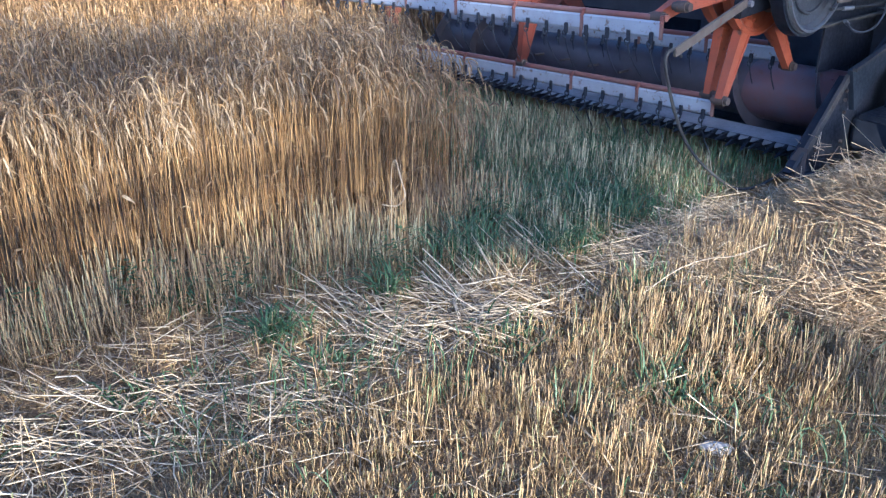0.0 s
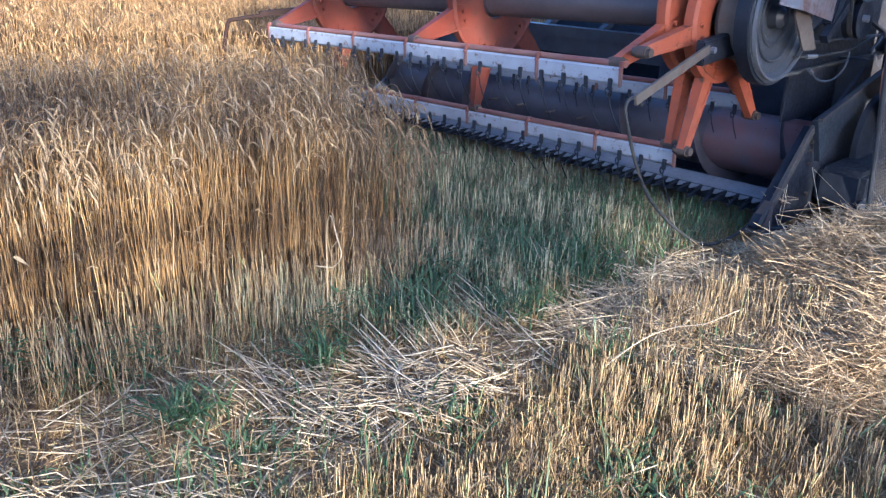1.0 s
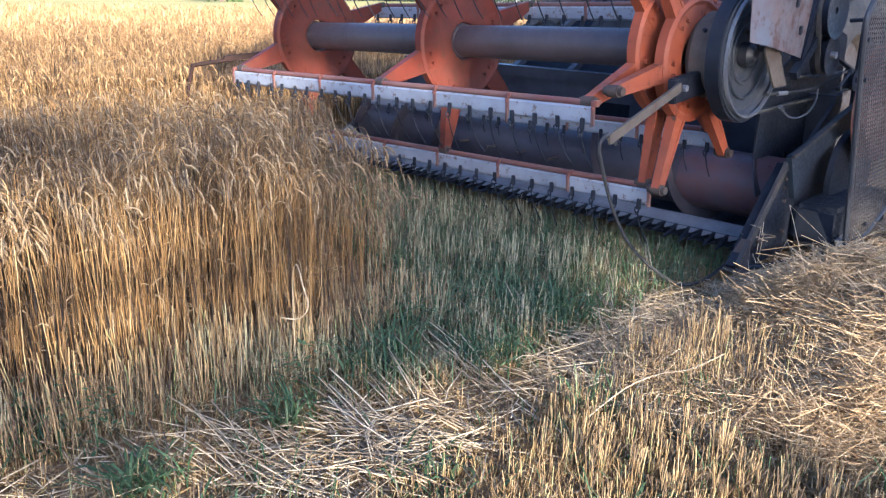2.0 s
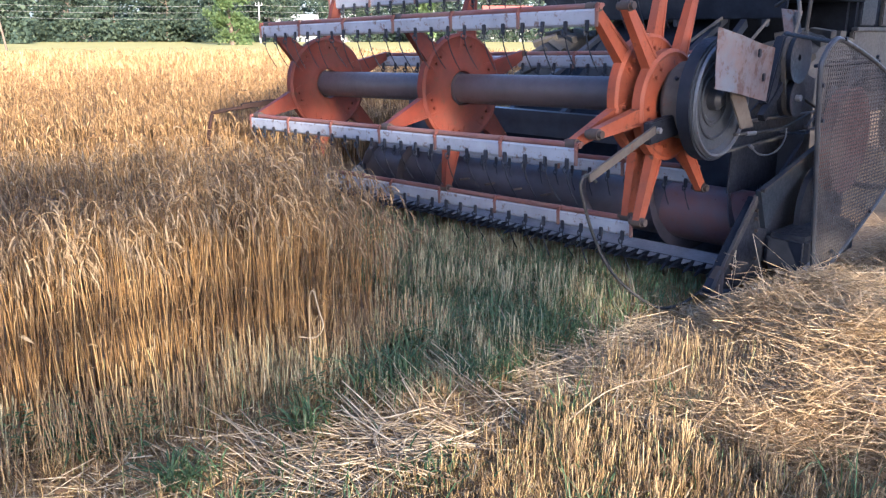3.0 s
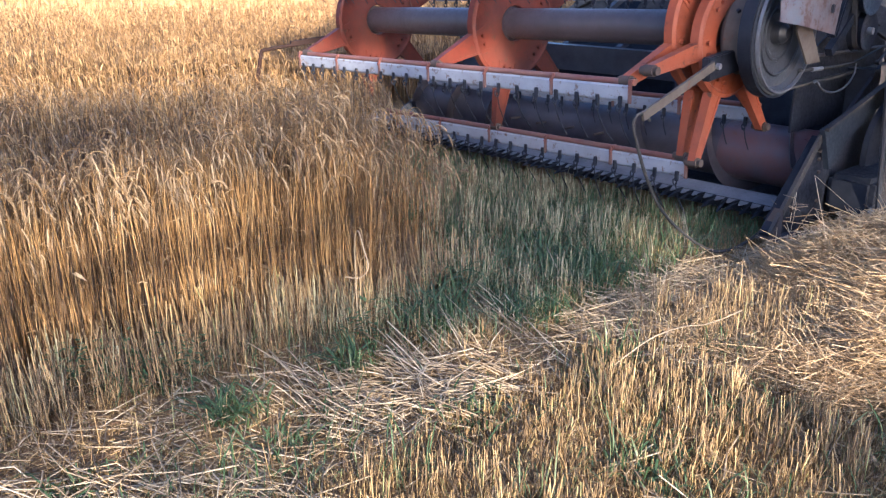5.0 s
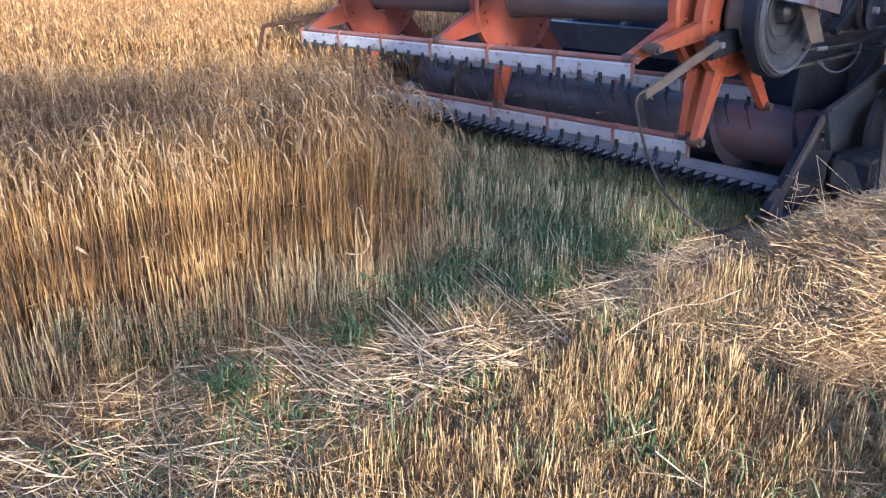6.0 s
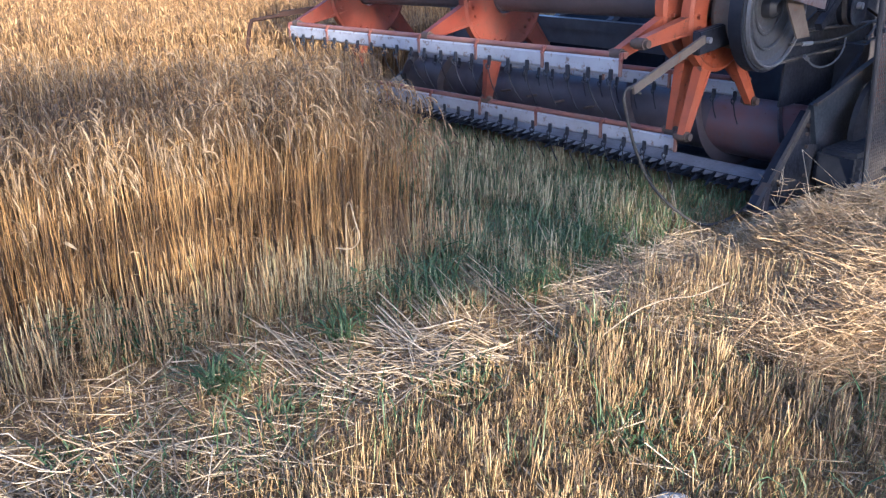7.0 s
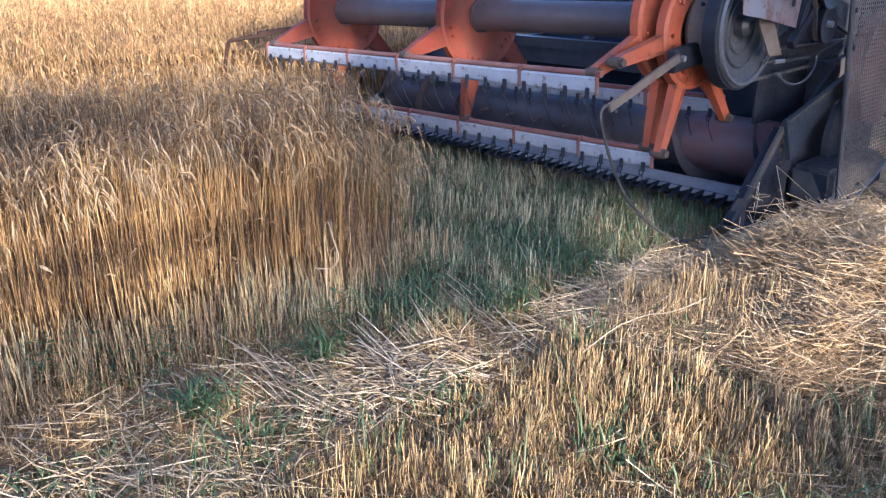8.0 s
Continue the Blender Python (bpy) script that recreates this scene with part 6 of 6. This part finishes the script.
tagged(link_mesh("tall_wheat_stalk", bm, WHEAT_STEM), "tall wheat stalk arching over with a hanging ear", "wheat")
bm = bmesh.new()
sheet(bm, [(-1.635, 2.66, 0.435), (-1.615, 2.655, 0.444), (-1.59, 2.65, 0.432), (-1.572, 2.648, 0.412), (-1.605, 2.652, 0.424)], (0.2, -1, 0.2), 0.002)
tagged(link_mesh("dry_leaf", bm, STRAW), "small pale dry leaf caught in the wheat", "leaf")

# The far side of the field --------------------------------------------------------


def build_tree(name, x, y, height, spread, leaf, mat, seed, label, z0=0.0, trunk_r=None, narrow=1.0):
    """A trunk with limbs and a ragged crown of leaf clumps."""
    rng = np.random.RandomState(seed)
    root = tagged(new(name), label, "tree")
    root.location = (x, y, z0)
    bm = bmesh.new()
    r = trunk_r or height * 0.022
    line = [(0, 0, -0.1)] + [(rng.normal(0, 0.02 * height), rng.normal(0, 0.02 * height), height * f) for f in (0.25, 0.5, 0.75, 0.93)]
    pipe(bm, line, [r, r * 0.8, r * 0.6, r * 0.35, r * 0.1], 8)
    tips = [np.array(line[-1])]
    for k in range(11):
        f = rng.uniform(0.05, 0.9)
        a = rng.uniform(0, 2 * np.pi)
        reach = spread * (1.1 - 0.75 * f) * rng.uniform(0.6, 1.0) * narrow
        p = Vector((0, 0, height * f))
        q = Vector((math.cos(a) * reach, math.sin(a) * reach, height * (f + rng.uniform(0.04, 0.16))))
        pipe(bm, [p, (p + q) / 2 + Vector((0, 0, 0.03 * height)), q], [r * 0.35, r * 0.25, r * 0.06], 6)
        tips += [np.array(q), np.array((p + q * 2) / 3)]
    part("trunk", bm, BARK, root)
    tips += [np.array((rng.normal(0, 0.28 * spread * narrow), rng.normal(0, 0.28 * spread * narrow), height * rng.uniform(0.05, 0.3))) for _ in range(6)]
    soup = Soup()
    for t in tips:
        for _ in range(3):
            c = t + rng.normal(0, 0.10 * spread, 3)
            n = 80
            rad = spread * rng.uniform(0.16, 0.32)
            p = c + rng.normal(0, 0.5, (n, 3)) * rad * np.array([1, 1, 0.8])
            p[:, 2] = np.maximum(p[:, 2], 0.25)
            a = rng.normal(size=(n, 3))
            a /= np.linalg.norm(a, axis=1, keepdims=True)
            b = np.cross(a, rng.normal(size=(n, 3)))
            b /= np.linalg.norm(b, axis=1, keepdims=True)
            size = leaf * rng.uniform(0.6, 1.4, n)
            size *= 1.75
            pts = np.stack([p - a * size[:, None] / 2, p + a * size[:, None] / 2], 1)
            soup.blades(pts, b, size[:, None] * np.array([0.75, 0.35]), 0)
    crown = soup.finish("crown", [mat], "", "", smooth=False)
    del crown["kind"]
    crown.parent = root


rngt = random.Random(12)
for k in range(17):
    u = k / 16
    build_tree("tree", -66 + 62 * u + rngt.uniform(-1.5, 1.5), 96 + 12 * u + rngt.uniform(-4, 4), rngt.uniform(6, 8.5), rngt.uniform(3.4, 4.8), 0.17, HAZY_FOLIAGE, 100 + k, "dark green broadleaf tree in a row behind the field")
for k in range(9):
    build_tree("tree", -2 + 9 * k + rngt.uniform(-2, 2), 122 + rngt.uniform(-5, 8), rngt.uniform(6, 9), rngt.uniform(3.2, 4.6), 0.18, HAZY_FOLIAGE, 140 + k, "dark green tree behind the far houses")
build_tree("young_tree", -20.3, 72, 8.5, 2.3, 0.13, BRIGHT_FOLIAGE, 160, "bright green young tree at the field edge", narrow=0.8)
build_tree("young_tree", -5.0, 98, 6.5, 1.6, 0.2, BRIGHT_FOLIAGE, 161, "bright green slim tree at the field edge", narrow=0.7)
build_tree("bush", -45, 80, 4.0, 3.0, 0.2, HAZY_FOLIAGE, 162, "low dark bush at the field edge")

# unseen trees, added to keep the low sun off the header and crop


def sun_side(across, far):
    return SUN_FROM[0] * far - SUN_FROM[1] * across, SUN_FROM[1] * far + SUN_FROM[0] * across


def shade_tree(across, far, tiers, seed):
    """An added, unseen broadleaf tree on the sunny side of the field; tiers of foliage: offset across, low, high,
    width, density.
    """
    x, y = sun_side(across, far)
    rng = np.random.RandomState(seed)
    root = tagged(new("tree"), "unseen broadleaf tree added to shade the header and crop", "tree")
    root.location = (x, y, 0)
    bm = bmesh.new()
    top = max(t[2] for t in tiers)
    pipe(bm, [(0, 0, -0.2), (0.05, 0.02, top * 0.4), (0.0, 0.05, top * 0.7), (0.05, 0, top * 0.97)], [0.14, 0.11, 0.08, 0.02], 9)
    side, ahead = np.array(sun_side(1, 0)), np.array(SUN_FROM)
    soup = Soup()
    for off, low, high, wide, dense in tiers:
        mid = (low + high) / 2
        for k in (-1, 1):
            e = side * (off + k * wide * 0.4)
            pipe(bm, [(0, 0, mid - 0.25), (e[0] * 0.5, e[1] * 0.5, mid - 0.05), (e[0], e[1], mid)], [0.05, 0.035, 0.01], 6)
        n = int(3200 * wide * (high - low) * dense)
        q = rng.uniform(-1, 1, (n, 3))
        q = q[(np.abs(q[:, 0]) ** 3 + np.abs(q[:, 1]) ** 2 + np.abs(q[:, 2]) ** 4) < 1]
        edge = 0.06 * np.sin(7.0 * q[:, 0] * wide + seed) + 0.05 * np.sin(17.0 * q[:, 0] * wide)
        c, l, z = q[:, 0] * wide / 2 + off, q[:, 1] * 0.35, mid + q[:, 2] * (high - low) / 2 + edge
        p = np.concatenate([c[:, None] * side + l[:, None] * ahead, z[:, None]], 1)
        n = len(p)
        a = rng.normal(size=(n, 3))
        a /= np.linalg.norm(a, axis=1, keepdims=True)
        b = np.cross(a, rng.normal(size=(n, 3)))
        b /= np.linalg.norm(b, axis=1, keepdims=True)
        size = rng.uniform(0.06, 0.13, n)
        soup.blades(np.stack([p - a * size[:, None] / 2, p, p + a * size[:, None] / 2], 1), b, size[:, None] * np.array([0.2, 0.8, 0.2]), 0)
    part("trunk", bm, BARK, root)
    crown = soup.finish("crown", [FOLIAGE], "", "", smooth=False)
    del crown["kind"]
    crown.parent = root


# foliage tiers and gaps placed to shape the sunlit and shaded patches
shade_tree(-1.2, 14.0, [(-0.3, 5.74, 6.40, 5.6, 0.24), (0.10, 4.90, 5.15, 5.2, 0.5), (-0.15, 4.50, 4.92, 4.2, 0.045), (2.36, 5.02, 5.95, 1.2, 0.26), (1.62, 5.08, 5.80, 0.5, 0.10)], 204)
shade_tree(4.3, 14.0, [(-2.95, 5.02, 6.5, 1.0, 1.0), (-2.45, 5.02, 6.24, 0.7, 1.0), (-1.95, 5.27, 6.15, 0.8, 1.0), (-1.95, 6.58, 6.95, 1.2, 1.0), (-2.35, 6.88, 7.6, 1.9, 1.0), (-1.75, 6.72, 8.2, 1.5, 0.16), (-1.68, 5.30, 6.6, 0.9, 1.0), (-1.2, 5.29, 6.6, 1.0, 1.0), (-1.2, 5.05, 5.32, 1.2, 0.10), (0.0, 5.5, 7.6, 2.8, 1.0), (2.8, 5.3, 8.5, 3.4, 1.0), (-1.65, 4.15, 4.73, 2.1, 0.9), (-2.8, 4.15, 4.46, 0.9, 0.4)], 201)

# hedge bank that closes the gaps below the crowns
soup = Soup()
rng = np.random.RandomState(91)
n = 60000
px = rng.uniform(-95, 70, n)
row = rng.uniform(size=n) < 0.4
pz = rng.uniform(0, 1, n) ** 0.8 * np.where(row, 2.6 + 0.7 * lumps(px, 0 * px, 0.5, 93), 8.3 + 1.6 * lumps(px, 0 * px, 0.35, 92))
pyy = np.where(row, 95 + rng.uniform(-1.5, 1.5, n) + 12 * smoothstep(-66, 0, px), 120 + rng.uniform(-3, 5, n) + 0.10 * px)
a = rng.normal(size=(n, 3))
a /= np.linalg.norm(a, axis=1, keepdims=True)
b = np.cross(a, rng.normal(size=(n, 3)))
b /= np.linalg.norm(b, axis=1, keepdims=True)
p = np.stack([px, pyy, np.maximum(pz, 0.1)], -1)
size = rng.uniform(0.2, 0.45, n) * np.where(row, 0.9, 1.35)
soup.blades(np.stack([p - a * size[:, None] / 2, p + a * size[:, None] / 2], 1), b, size[:, None] * np.array([0.9, 0.5]), 0)
soup.finish("undergrowth", [HAZY_FOLIAGE], "dense dark green undergrowth below the tree row", "undergrowth", smooth=False)


def build_pole(x, y, height, lean=0.0, mat=CONCRETE, thick=1.0):
    root = tagged(new("utility_pole"), "grey utility pole with a crossarm and wires", "pole")
    root.location = (x, y, 0)
    root.rotation_euler = (0, radians(lean), 0)
    bm = bmesh.new()
    between(bm, (0, 0, -0.2), (0, 0, height), 0.11 * thick, 0.07 * thick, 12)
    part("pole_shaft", bm, mat, root)
    bm = bmesh.new()
    box(bm, (0, 0, height - 0.35), (0.7, 0.07, 0.07), bevel=0.01)
    part("crossarm", bm, CONCRETE, root)
    for k in (-0.3, 0.0, 0.3):
        bm = bmesh.new()
        between(bm, (k, 0, height - 0.3), (k, 0, height - 0.05), 0.045, 0.03, 8)
        part("insulator", bm, WHITE_WALL, root)


build_pole(-20.8, 84, 4.2)
build_pole(-4.2, 104, 6.0)
build_pole(-24.5, 44, 5.0, -8, BARK, 0.55)
wires = tagged(new("overhead_wires"), "thin sagging overhead wires between the poles", "wires")
for h0, h1, h2 in ((3.0, 3.9, 5.6), (2.5, 3.3, 5.0), (2.0, 2.7, 4.3)):
    bm = bmesh.new()
    pts = []
    for (p, q) in (((-60, 70, h0 + 1.6), (-20.8, 84, h1)), ((-20.8, 84, h1), (-4.2, 104, h2)), ((-4.2, 104, h2), (40, 110, h2 + 0.4))):
        for u in np.linspace(0, 1, 9):
            w = Vector(p).lerp(Vector(q), float(u))
            w.z -= 0.6 * 4 * u * (1 - u)
            if not pts or (w - pts[-1]).length > 0.01:
                pts.append(w)
    pipe(bm, pts, 0.009, 5)
    part("wire", bm, CONCRETE, wires)


def build_house(name, x, y, w, dep, h, roof, turn, wall_mat, roof_mat, label, panes=3):
    root = tagged(new(name), label, "house")
    root.matrix_world = pose(x, y, 0, 0, 0, turn)
    bm = bmesh.new()
    sheet(bm, [(-w / 2, -dep / 2, -0.2), (w / 2, -dep / 2, -0.2), (w / 2, -dep / 2, h), (0, -dep / 2, h + roof), (-w / 2, -dep / 2, h)], (0, 1, 0), dep)
    part("wall", bm, wall_mat, root, smooth=False)
    for sd in (-1, 1):
        bm = bmesh.new()
        o = [(0, -dep / 2 - 0.4, h + roof + 0.12), (sd * (w / 2 + 0.4), -dep / 2 - 0.4, h - 0.4 * roof / (w / 2) + 0.12), (sd * (w / 2 + 0.4), dep / 2 + 0.4, h - 0.4 * roof / (w / 2) + 0.12), (0, dep / 2 + 0.4, h + roof + 0.12)]
        sheet(bm, o, (0, 0, 1), 0.14)
        part("roof", bm, roof_mat, root, smooth=False)
    for k in range(panes):
        bm = bmesh.new()
        cx = -w / 2 + w * (k + 0.5) / panes
        box(bm, (cx, -dep / 2 - 0.02, h * 0.5), (w / panes * 0.45, 0.08, h * 0.45), bevel=0.01)
        win = part("window", bm, WHITE_WALL, root, smooth=False)
        bm = bmesh.new()
        box(bm, (cx, -dep / 2 - 0.07, h * 0.5), (w / panes * 0.36, 0.03, h * 0.37))
        part("pane", bm, GLASS_DARK, win, smooth=False)


build_house("house", -21.0, 103, 4.0, 4.6, 1.9, 1.2, 105, CONCRETE, ROOF_GREY, "small pale grey house at the far edge of the field", 2)
build_house("barn", -15.6, 106, 3.6, 4.5, 2.0, 1.3, 35, WHITE_WALL, WHITE_WALL, "white gabled barn at the far edge of the field", 1)
build_house("cottage", 5.2, 112, 6.5, 6, 2.4, 2.0, 100, WHITE_WALL, ROOF_RED, "white cottage with a red roof behind the field", 2)
